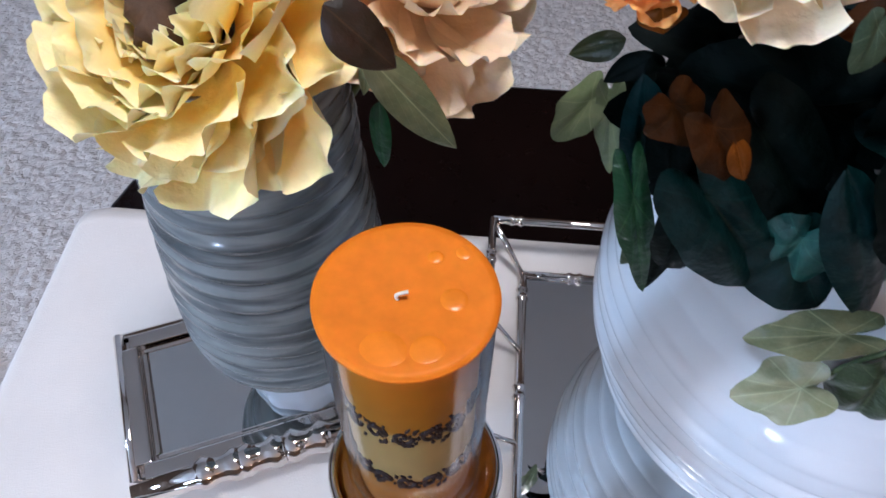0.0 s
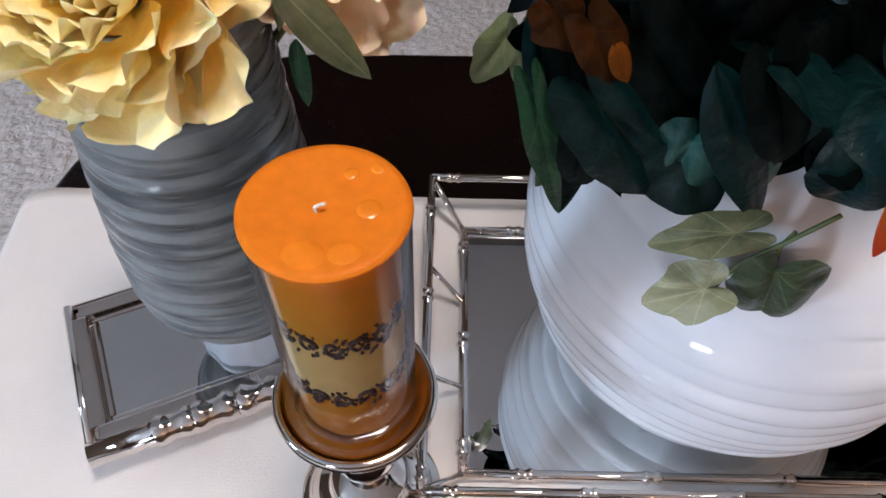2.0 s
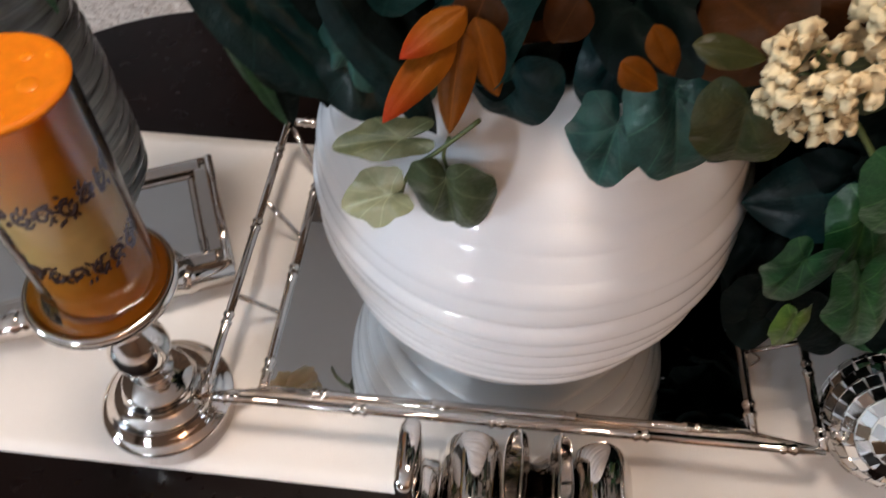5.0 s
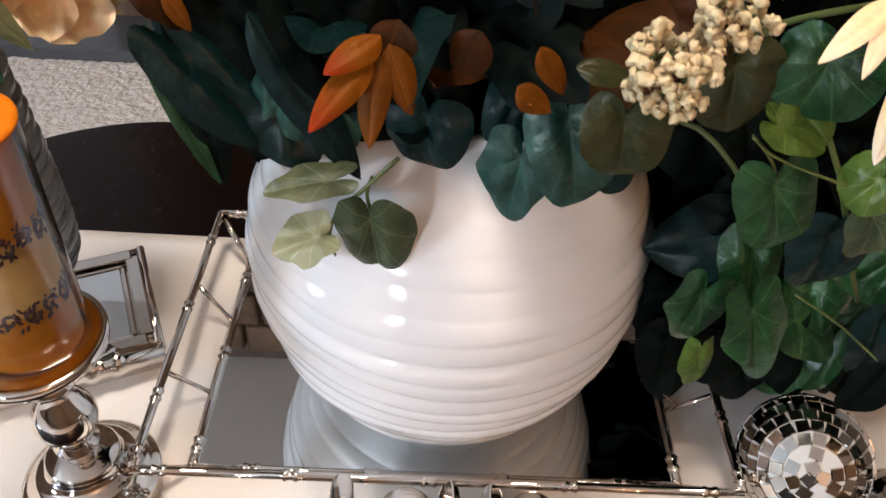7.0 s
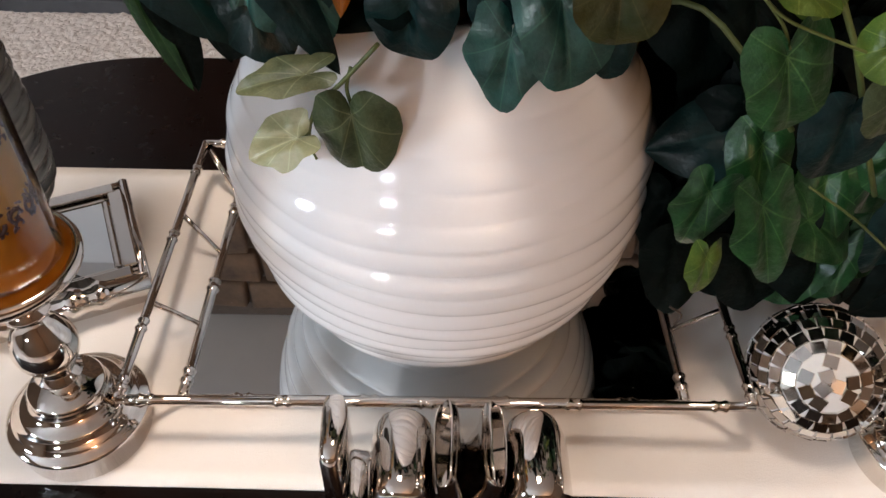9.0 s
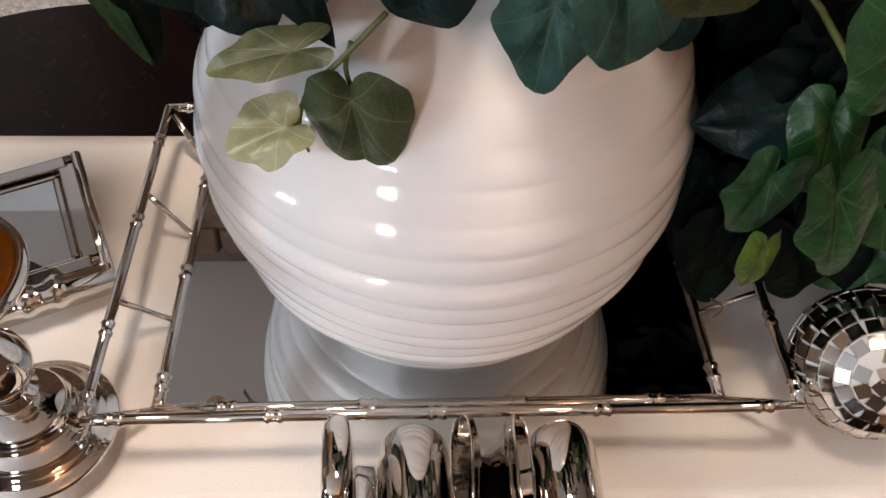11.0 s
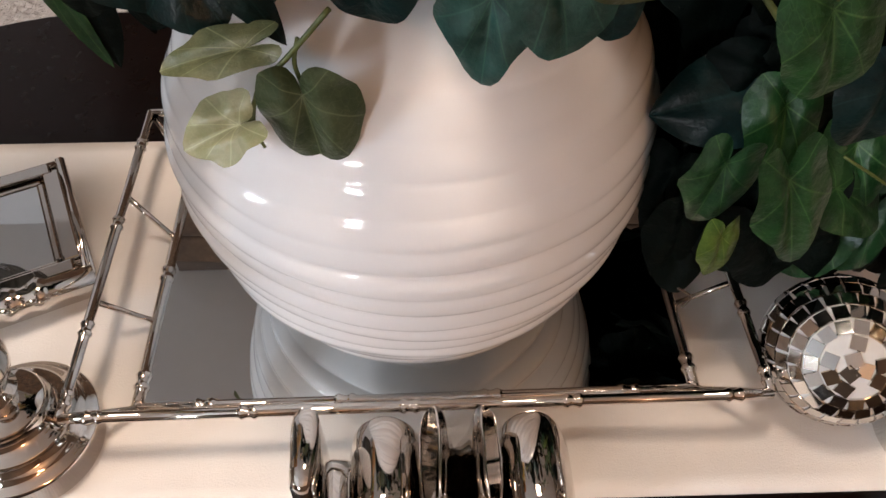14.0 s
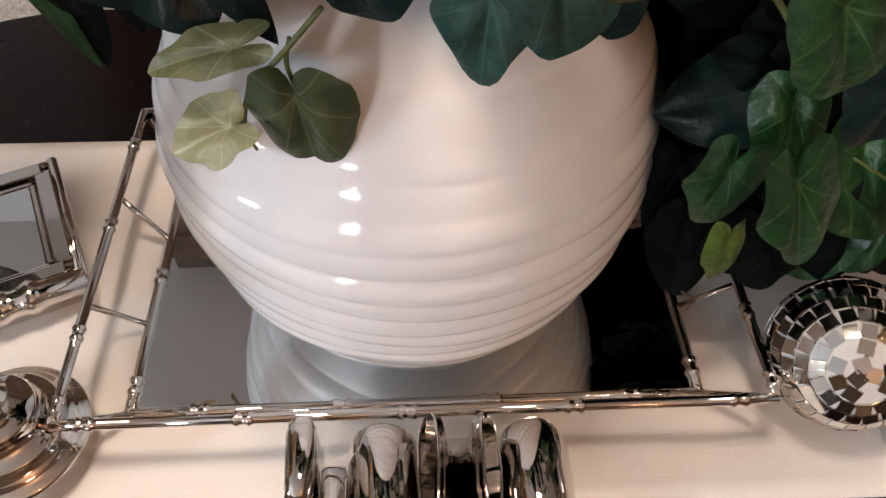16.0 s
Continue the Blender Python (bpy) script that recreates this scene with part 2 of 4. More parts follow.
def candle_mat():
    """Layered wax: orange above, cream in the middle between two dark scrolled bands."""
    m = bpy.data.materials.new("layered_wax")
    m.use_nodes = True
    n, link = m.node_tree.nodes, m.node_tree.links.new
    b = n["Principled BSDF"]
    tc = n.new("ShaderNodeTexCoord")
    sep = n.new("ShaderNodeSeparateXYZ")
    link(tc.outputs["Object"], sep.inputs[0])
    ramp = n.new("ShaderNodeValToRGB")
    ramp.color_ramp.interpolation = "EASE"
    stops = ((0.0, (0.46, 0.16, 0.010)), (0.27, (0.50, 0.20, 0.020)), (0.30, (0.60, 0.41, 0.16)), (0.59, (0.60, 0.40, 0.15)), (0.63, (0.52, 0.22, 0.022)), (0.85, (0.60, 0.22, 0.014)), (0.965, (0.84, 0.22, 0.006)))
    el = ramp.color_ramp.elements
    while len(el) < len(stops):
        el.new(0.5)
    for e, (p, c) in zip(el, stops):
        e.position, e.color = p, (*c, 1)
    f = n.new("ShaderNodeMath")
    f.operation = "DIVIDE"
    link(sep.outputs[2], f.inputs[0])
    f.inputs[1].default_value = 0.162
    link(f.outputs[0], ramp.inputs[0])
    no = n.new("ShaderNodeTexNoise")
    no.inputs["Scale"].default_value, no.inputs["Detail"].default_value = 130, 6
    link(tc.outputs["Object"], no.inputs["Vector"])
    mix = n.new("ShaderNodeMix")
    mix.data_type, mix.blend_type = "RGBA", "MULTIPLY"
    mix.inputs[0].default_value = 0.35
    link(ramp.outputs[0], mix.inputs[6])
    link(no.outputs[0], mix.inputs[7])
    link(mix.outputs[2], b.inputs["Base Color"])
    b.inputs["Roughness"].default_value = 0.5
    b.inputs["Specular IOR Level"].default_value = 0.14
    b.inputs["Subsurface Weight"].default_value = 0.15
    b.inputs["Subsurface Radius"].default_value = (0.008, 0.003, 0.001)
    return m


WAX = candle_mat()


def film_mat():
    """Thin clear plastic: see-through, with gloss that grows towards its edges."""
    m = bpy.data.materials.new("clear_film")
    m.use_nodes = True
    n, link = m.node_tree.nodes, m.node_tree.links.new
    n.remove(n["Principled BSDF"])
    mix, clear, gloss, edge = n.new("ShaderNodeMixShader"), n.new("ShaderNodeBsdfTransparent"), n.new("ShaderNodeBsdfGlossy"), n.new("ShaderNodeFresnel")
    clear.inputs[0].default_value = (0.97, 0.97, 0.97, 1)
    gloss.inputs["Roughness"].default_value = 0.14
    edge.inputs["IOR"].default_value = 1.95
    link(edge.outputs[0], mix.inputs[0])
    link(clear.outputs[0], mix.inputs[1])
    link(gloss.outputs[0], mix.inputs[2])
    link(mix.outputs[0], n["Material Output"].inputs[0])
    return m


FILM = film_mat()

# ---- builders ----
T = 0.45  # height of the table top


def thing(name, place=(0, 0, 0), turn=0.0):
    ob = new(name)
    ob.empty_display_size = 0.05
    ob.matrix_world = pose(*place, 0, 0, turn)
    return ob


def part(name, bm, material, parent=None, label="", smooth=True, place=None):
    bmesh.ops.recalc_face_normals(bm, faces=bm.faces)
    me = bpy.data.meshes.new(name)
    bm.to_mesh(me)
    bm.free()
    me.materials.append(material)
    if smooth:
        me.polygons.foreach_set("use_smooth", [True] * len(me.polygons))
    ob = new(name, me)
    if parent:
        ob.parent = parent
    if place:
        ob.matrix_basis = place
    if label:
        ob["label"] = label
    return ob


def block(a, b, bevel=0.0, bm=None):
    bm = bm or bmesh.new()
    made = bmesh.ops.create_cube(bm, size=1)["verts"]
    for v in made:
        v.co = [(p + q) / 2 + (q - p) * c for p, q, c in zip(a, b, v.co)]
    if bevel:
        edges = list({e for v in made for e in v.link_edges})
        bmesh.ops.bevel(bm, geom=edges, offset=bevel, segments=2, affect="EDGES", profile=0.6)
    return bm


def lathe(profile, segs=48, bm=None, m=None, ripple=None):
    """Turn (radius, height) pairs about z; a radius of 0 closes an end."""
    bm = bm or bmesh.new()
    rings = []
    for r, z in profile:
        if r <= 0:
            rings.append([bm.verts.new((0, 0, z))])
        else:
            ring = []
            for k in range(segs):
                a = 2 * math.pi * k / segs
                q = r + (ripple(a, z) if ripple else 0)
                ring.append(bm.verts.new((q * math.cos(a), q * math.sin(a), z)))
            rings.append(ring)
    for p, q in zip(rings, rings[1:]):
        for k in range(segs):
            j = (k + 1) % segs
            if len(p) == 1 and len(q) > 1:
                bm.faces.new((p[0], q[j], q[k]))
            elif len(q) == 1 and len(p) > 1:
                bm.faces.new((p[k], p[j], q[0]))
            elif len(p) > 1:
                bm.faces.new((p[k], p[j], q[j], q[k]))
    if m:
        bmesh.ops.transform(bm, matrix=m, verts=[v for ring in rings for v in ring])
    return bm


def curve_points(points, steps=6):
    """A smooth line through the points."""
    p = [Vector(q) for q in points]
    p = [2 * p[0] - p[1]] + p + [2 * p[-1] - p[-2]]
    out = []
    for i in range(1, len(p) - 2):
        a, b, c, d = p[i - 1 : i + 3]
        for k in range(steps):
            t = k / steps
            out.append(0.5 * (2 * b + (c - a) * t + (2 * a - 5 * b + 4 * c - d) * t * t + (3 * b - a - 3 * c + d) * t ** 3))
    return out + [p[-2]]


def tube(points, radius, segs=8, bm=None, flat=1.0, axis=None, square=1.0):
    """A rod along the points; radius: a number, or one for each point; flat stretches it along axis."""
    bm = bm or bmesh.new()
    radii = radius if isinstance(radius, (list, tuple)) else [radius] * len(points)
    pts = [Vector(p) for p in points]
    side, rings = None, []
    for i, (p, r) in enumerate(zip(pts, radii)):
        d = (pts[min(i + 1, len(pts) - 1)] - pts[max(i - 1, 0)]).normalized()
        up = Vector(axis) if axis else (side if side and side.cross(d).length > 1e-3 else (Vector((0, 0, 1)) if abs(d.z) < 0.9 else Vector((1, 0, 0))))
        u = (up - d * up.dot(d)).normalized()
        w = d.cross(u)
        side = u
        ring = []
        for k in range(segs):
            c, s = math.cos(2 * math.pi * k / segs), math.sin(2 * math.pi * k / segs)
            c, s = math.copysign(abs(c) ** square, c), math.copysign(abs(s) ** square, s)
            ring.append(bm.verts.new(p + r * (flat * c * u + s * w)))
        rings.append(ring)
    for a, b in zip(rings, rings[1:]):
        for k in range(segs):
            bm.faces.new((a[k], a[(k + 1) % segs], b[(k + 1) % segs], b[k]))
    bm.faces.new(rings[0][::-1])
    bm.faces.new(rings[-1])
    return bm


def bamboo(a, b, r, knots):
    """A chromed rod with doubled rings like bamboo joints at the given shares of its length."""
    a, b = Vector(a), Vector(b)
    length = (b - a).length
    prof = [(0, 0), (r, 0)]
    for k in sorted(knots):
        c = k * length
        prof += [(r, c - r * 1.9), (r * 1.12, c - r * 1.7), (r * 1.38, c - r * 1.1), (r * 1.12, c - r * 0.5), (r * 1.02, c), (r * 1.12, c + r * 0.5), (r * 1.38, c + r * 1.1), (r * 1.12, c + r * 1.7), (r, c + r * 1.9)]
    prof += [(r, length), (0, length)]
    turn = (b - a).to_track_quat("Z", "Y").to_matrix().to_4x4()
    return lathe(prof, 20 if r > 0.006 else 12, m=Matrix.Translation(a) @ turn)


# ---- room ----
def build_room():
    x0, x1, y0, y1, h = -3.3, 3.2, -3.8, 2.05, 2.3
    # carpet: one sheet, with tufted relief where it is seen near the table
    def sheet(ax, bx, ay, by, n, m, lift):
        xs, ys = np.meshgrid(np.linspace(ax, bx, n), np.linspace(ay, by, m))
        rng = np.random.default_rng(4)
        z = np.zeros_like(xs)
        if lift:
            a = rng.random(xs.shape)
            b = a.copy()
            for _ in range(2):
                b = (b + np.roll(b, 1, 0) + np.roll(b, 1, 1) + np.roll(b, -1, 0) + np.roll(b, -1, 1)) / 5
            z = lift * (0.45 * a + 3.2 * (b - 0.5)) + 0.004
            jx, jy = (rng.random(xs.shape) - 0.5), (rng.random(xs.shape) - 0.5)
            xs, ys = xs + jx * (bx - ax) / n * 0.7, ys + jy * (by - ay) / m * 0.7
            z[0], z[-1], z[:, 0], z[:, -1] = 0, 0, 0, 0
        v = np.stack([xs, ys, z], -1).reshape(-1, 3)
        i = (np.arange(m - 1)[:, None] * n + np.arange(n - 1)).ravel()
        return v, np.stack([i, i + 1, i + n + 1, i + n], -1)

    v, f = sheet(-1.5, 0.5, 0.3, 1.66, 460, 310, 0.0042)
    floor = bpy.data.meshes.new("floor")
    w = [(x0, y0, -0.001), (x1, y0, -0.001), (x1, y1, -0.001), (x0, y1, -0.001)]
    k = len(v)
    floor.from_pydata(v.tolist() + w, [], f.tolist() + [(k, k + 1, k + 2, k + 3)])
    floor.materials.append(CARPET)
    tagged(new("floor", floor), "pale cream cut-pile carpet", "carpet", kind="structure")

    def wall(name, a, b, material=WALL, label="tan painted plaster wall"):
        tagged(part(name, block(a, b), material, smooth=False), label, "wall", kind="structure")

    # wall on the x0 side and on the y0 side each have a window opening
    def pierced(name, axis, at, lo, hi, o0, o1, z0, z1):
        bm = bmesh.new()
        def piece(a, b, p, q):
            if axis == "x":
                block((at - 0.12, a, p), (at, b, q), bm=bm)
            else:
                block((a, at - 0.12, p), (b, at, q), bm=bm)
        piece(lo, o0, 0, h)
        piece(o1, hi, 0, h)
        piece(o0, o1, 0, z0)
        piece(o0, o1, z1, h)
        tagged(part(name, bm, WALL, smooth=False), "tan painted wall with a window opening", "wall", kind="structure")

    pierced("wall_west", "x", x0, y0, y1, -1.68, -1.02, 1.17, 1.63)
    pierced("wall_south", "y", y0, x0, x1, -2.1, -1.4, 1.17, 1.63)
    wall("wall_east", (x1, y0, 0), (x1 + 0.12, y1, h))
    wall("wall_north", (x0 - 0.12, y1, 0), (x1 + 0.12, y1 + 0.12, h), PALEWALL, "pale blue-grey painted plaster wall")
    tagged(part("ceiling", block((x0 - 0.12, y0 - 0.12, h), (x1 + 0.12, y1 + 0.12, h + 0.1)), CEIL, smooth=False), "flat white ceiling", "ceiling", kind="structure")

    def window(name, axis, at, o0, o1, z0, z1, cols, rows):
        win = new(name)
        tagged(win, "white wooden multi-pane window", "window", kind="structure")
        def bar(n, a, b, p, q, d0, d1):
            bm = block((at + d0, a, p), (at + d1, b, q), 0.003) if axis == "x" else block((a, at + d0, p), (b, at + d1, q), 0.003)
            part(n, bm, WOODTRIM, win, smooth=False)
        bar("window_frame", o0, o0 + 0.05, z0, z1, -0.06, -0.004)
        bar("window_frame", o1 - 0.05, o1, z0, z1, -0.06, -0.004)
        bar("window_frame", o0 + 0.05, o1 - 0.05, z0, z0 + 0.05, -0.06, -0.004)
        bar("window_frame", o0 + 0.05, o1 - 0.05, z1 - 0.05, z1, -0.06, -0.004)
        for c in range(1, cols):
            x = o0 + (o1 - o0) * c / cols
            bar("muntin", x - 0.034, x + 0.034, z0 + 0.05, z1 - 0.05, -0.05, -0.02)
        for r in range(1, rows):
            z = z0 + (z1 - z0) * r / rows
            for c in range(cols):
                a, b = o0 + (o1 - o0) * c / cols + 0.034, o0 + (o1 - o0) * (c + 1) / cols - 0.034
                bar("muntin", max(a, o0 + 0.05), min(b, o1 - 0.05), z - 0.045, z + 0.045, -0.05, -0.02)
        bar("window_sill", o0 - 0.04, o1 + 0.04, z0 - 0.03, z0 - 0.002, 0.002, 0.10)

    window("window_1", "x", x0, -1.68, -1.02, 1.17, 1.63, 3, 2)
    window("window_2", "y", y0, -2.1, -1.4, 1.17, 1.63, 3, 2)

    # slate hearth on the floor and the stone fireplace behind it
    hearth = tagged(new("hearth"), "grey slate hearth slabs laid before the fireplace", "hearth", kind="structure")
    for k in range(5):
        x = -1.55 + k * 0.58
        part("slab", block((x, 1.60, 0.0), (x + 0.574, 1.80, 0.035), 0.004), SLATE, hearth, smooth=False)
    fire = tagged(new("fireplace"), "rough brown and grey fieldstone fireplace", "fireplace", kind="structure")
    part("mortar", block((-0.68, 1.83, 0), (1.35, 2.045, h - 0.002)), mat("mortar", (0.11, 0.085, 0.07), 0.95, 0, 0.1, 20, 0.5, 80), fire, smooth=False)
    rng = random.Random(7)
    z = 0.002
    while z < h - 0.2:
        hh = rng.uniform(0.09, 0.19)
        x = -0.68
        while x < 1.3:
            ww = min(rng.uniform(0.14, 0.38), 1.35 - x)
            bm = block((x + 0.008, 1.80 - rng.uniform(0, 0.02), z + 0.006), (x + ww - 0.008, 1.86, z + hh - 0.006), 0.014)
            for v in bm.verts:
                v.co += noise.noise_vector(v.co * 11) * 0.012
            part("stone", bm, STONE, fire)
            x += ww
        z += hh
    fixture = tagged(thing("ceiling_light", (0.1, 0.22, 0)), "round white glass ceiling light, lit", "ceiling light")
    glow = bpy.data.materials.new("lit_glass")
    glow.use_nodes = True
    glow.node_tree.nodes["Principled BSDF"].inputs["Emission Color"].default_value = (1, 0.86, 0.7, 1)
    glow.node_tree.nodes["Principled BSDF"].inputs["Emission Strength"].default_value = 3.0
    part("mount", lathe([(0, h), (0.20, h), (0.20, h - 0.03), (0, h - 0.03)], 40), WOODTRIM, fixture)
    part("shade", lathe([(0, h - 0.088), (0.12, h - 0.080), (0.17, h - 0.055), (0.185, h - 0.031), (0, h - 0.031)], 40), glow, fixture)
    # brass chandelier with six candle bulbs over the far side of the room
    lamp = tagged(thing("chandelier", CHANDELIER), "brass chandelier with six lit candle bulbs hanging from the ceiling", "chandelier")
    brass = mat("brass", (0.6, 0.42, 0.18), 0.25, 1.0)
    part("stem", lathe([(0, -0.16), (0.02, -0.15), (0.035, -0.12), (0.014, -0.08), (0.03, -0.02), (0.010, 0.03), (0.006, 0.06), (0.006, h - CHANDELIER[2] - 0.03), (0.06, h - CHANDELIER[2] - 0.02), (0.06, h - CHANDELIER[2]), (0, h - CHANDELIER[2])], 24), brass, lamp)
    for x, y, z in BULBS:
        part("arm", tube(curve_points([(0, 0, -0.09), (x * 0.5, y * 0.5, -0.15), (x * 0.95, y * 0.95, -0.13), (x, y, -0.085)], 5), 0.006, 8), brass, lamp)
        part("candle_tube", lathe([(0, -0.085), (0.024, -0.083), (0.026, -0.076), (0.011, -0.074), (0.011, -0.020), (0, -0.020)], 16, m=Matrix.Translation((x, y, z))), WOODTRIM, lamp, "white candle tube")


# ---- table ----
def rounded_outline(x0, x1, y0, y1, r, n=14):
    pts = []
    for cx, cy, a0 in ((x1 - r, y1 - r, 0), (x0 + r, y1 - r, 90), (x0 + r, y0 + r, 180), (x1 - r, y0 + r, 270)):
        for k in range(n + 1):
            a = radians(a0 + 90 * k / n)
            pts.append((cx + r * math.cos(a), cy + r * math.sin(a)))
    return pts


def slab(outline_at, levels):
    """A plate from an outline function: levels of (inset, height)."""
    bm = bmesh.new()
    rings = [[bm.verts.new((x, y, z)) for x, y in outline_at(i)] for i, z in levels]
    for a, b in zip(rings, rings[1:]):
        for k in range(len(a)):
            j = (k + 1) % len(a)
            bm.faces.new((a[k], a[j], b[j], b[k]))
    bm.faces.new(rings[0][::-1])
    bm.faces.new(rings[-1])
    return bm


def build_table():
    x0, x1, y0, y1 = -0.392, 0.845, -0.10, 0.697
    table = tagged(thing("coffee_table", (0, 0, 0)), "dark espresso lacquered coffee table with rounded corners", "table")
    out = lambda i: rounded_outline(x0 + i, x1 - i, y0 + i, y1 - i, 0.27 - i)
    part("tabletop", slab(out, [(0.010, T - 0.035), (0.002, T - 0.031), (0, T - 0.026), (0, T - 0.006), (0.002, T - 0.002), (0.006, T)]), DARKWOOD, table, smooth=False)
    part("apron", slab(lambda i: rounded_outline(x0 + 0.06 + i, x1 - 0.06 - i, y0 + 0.06 + i, y1 - 0.06 - i, 0.21), [(0, T - 0.12), (0, T - 0.036)]), DARKWOOD, table, smooth=False)
    for x in (x0 + 0.16, x1 - 0.16):
        for y in (y0 + 0.16, y1 - 0.16):
            part("leg", lathe([(0, 0.004), (0.022, 0.004), (0.024, 0.02), (0.035, T - 0.13), (0.035, T - 0.121), (0, T - 0.121)], 20, m=Matrix.Translation((x, y, 0))), DARKWOOD, table)
    # runner: lies flat, rounds its corners and hangs over both ends
    bm = bmesh.new()
    ends = (-0.402, 0.855)
    us = np.concatenate([np.linspace(ends[0] - 0.14, ends[0] - 0.012, 8), ends[0] - 0.012 + 0.07 * np.linspace(0.08, 1, 14), np.linspace(ends[0] + 0.075, ends[1] - 0.075, 50), ends[1] + 0.012 - 0.07 * np.linspace(1, 0.08, 14), np.linspace(ends[1] + 0.012, ends[1] + 0.14, 8)])
    vs = np.linspace(0, 1, 26)
    grid = []
    for u in us:
        row = []
        near = min(u - ends[0], ends[1] - u)
        cut = 0.0
        if near < 0.03:
            d = min(max((0.03 - near) / 0.045, 0), 1)
            cut = 0.035 * (1 - math.sqrt(1 - d * d))
        for v in vs:
            y_front, y_back = 0.1245 - 0.012 * u, 0.4755 - 0.010 * u
            y = y_front + cut + (y_back - y_front - 2 * cut) * v
            soft = 0.0006 * noise.noise(Vector((u * 9, y * 9, 0))) + 0.0004 * noise.noise(Vector((u * 40, y * 25, 3)))
            x, z = u, T + 0.0028 + soft
            if near < 0:
                drop = -near
                bend = min(drop / 0.018, 1.57)
                x = (ends[0] - 0.009 * math.sin(bend)) if u < 0.2 else (ends[1] + 0.009 * math.sin(bend))
                z = T + 0.0028 - 0.009 * (1 - math.cos(bend)) - max(0, drop - 0.028)
            row.append(bm.verts.new((x, y, z)))
        grid.append(row)
    for a, b in zip(grid, grid[1:]):
        for k in range(len(vs) - 1):
            bm.faces.new((a[k], b[k], b[k + 1], a[k + 1]))
    runner = part("table_runner", bm, CLOTH)
    thick = runner.modifiers.new("thick", "SOLIDIFY")
    thick.thickness, thick.offset = 0.0018, -1
    tagged(runner, "plain white cloth runner laid along the dark table", "table runner")


S = T + 0.003  # top of the runner


# ---- things on the table ----
def build_tray():
    tray = tagged(thing("mirrored_tray", (0, 0, 0)), "rectangular mirrored tray with silver bamboo-style gallery rails", "tray")
    lo, hi = (0.020, 0.408, 0.194, 0.430), (-0.010, 0.441, 0.165, 0.459)
    zl, zh, r = S + 0.0058, T + 0.050, 0.0036
    part("mirror", block((lo[0], lo[2], S + 0.0015), (lo[1], lo[3], S + 0.0055)), MIRROR, tray, "clear mirror base", smooth=False)
    for (ax, bx, ay, by), z, rr, kx, ky in ((lo, zl, 0.0042, (0.12, 0.37, 0.63, 0.88), (0.09, 0.5, 0.91)), (hi, zh, r, (0.045, 0.26, 0.485, 0.715, 0.945), (0.045, 0.23, 0.56, 0.86))):
        name = "rail"
        part(name, bamboo((ax, ay, z), (bx, ay, z), rr, kx), CHROME, tray)
        part(name, bamboo((ax, by, z), (bx, by, z), rr, kx), CHROME, tray)
        part(name, bamboo((ax, ay, z), (ax, by, z), rr, ky), CHROME, tray)
        part(name, bamboo((bx, ay, z), (bx, by, z), rr, ky), CHROME, tray)
    for x, xx in ((lo[0], hi[0]), (lo[1], hi[1])):
        for y, yy in ((lo[2], hi[2]), (lo[3], hi[3])):
            part("strut", bamboo((x, y, zl), (xx, yy, zh), 0.0027, ()), CHROME, tray)
        for s in (0.31, 0.66):
            part("strut", bamboo((x, lo[2] + (lo[3] - lo[2]) * s, zl), (xx, hi[2] + (hi[3] - hi[2]) * s, zh), 0.0022, ()), CHROME, tray)
    for s in (0.33, 0.67):
        part("strut", bamboo((lo[0] + (lo[1] - lo[0]) * s, lo[3], zl), (hi[0] + (hi[1] - hi[0]) * s, hi[3], zh), 0.0022, ()), CHROME, tray)


POT = (0.2166, 0.3235)
POT_Z = S + 0.0058


def build_pot():
    key = [(0.086, 0.0), (0.093, 0.004), (0.102, 0.012), (0.114, 0.025), (0.1245, 0.040), (0.1375, 0.065), (0.1475, 0.095), (0.1536, 0.125), (0.1552, 0.155), (0.1518, 0.185), (0.1412, 0.215), (0.1225, 0.245), (0.104, 0.265), (0.084, 0.280), (0.078, 0.287)]
    line = curve_points([(a, b, 0) for a, b in key], 20)
    rs, zs = [p[0] for p in line], [p[1] for p in line]

    def ripple(a, z):
        low = min(1.0, max(0.0, (0.200 - z) / 0.08))
        high = min(1.0, max(0.0, (0.275 - z) / 0.03))
        foot = min(1.0, z / 0.02)
        wave = 0.0042 * math.sin(a + 0.6) + 0.0022 * math.sin(2 * a + 31 * z) + 0.0050 * noise.noise(Vector((math.cos(a) * 1.5, math.sin(a) * 1.5, z * 11)))
        w = (z + wave) / 0.0176 + 0.5 * a / math.pi
        crest = abs(math.sin(math.pi * w)) ** 0.62
        deep = 0.75 + 0.5 * noise.noise(Vector((math.cos(a) * 2.2 + 5, math.sin(a) * 2.2, z * 40)))
        broad = math.sin(2 * math.pi * ((z + 2 * wave) / 0.041 + 0.5 * a / math.pi))
        return foot * high * ((0.0016 + 0.0026 * low) * deep * (crest - 0.6) + 0.0009 * broad)
    prof = [(0, 0)] + list(zip(rs, zs)) + [(0.076, 0.290), (0.073, 0.289), (0.074, 0.28), (0.105, 0.25), (0.125, 0.21), (0.138, 0.14), (0.10, 0.03), (0, 0.02)]
    pot = part("flower_pot", lathe(prof, 200, ripple=lambda a, z: ripple(a, z) if z > 0.004 else 0), CERAMIC, place=Matrix.Translation((*POT, POT_Z)))
    tagged(pot, "large round white ceramic pot with wavy ridges on the tray", "pot")


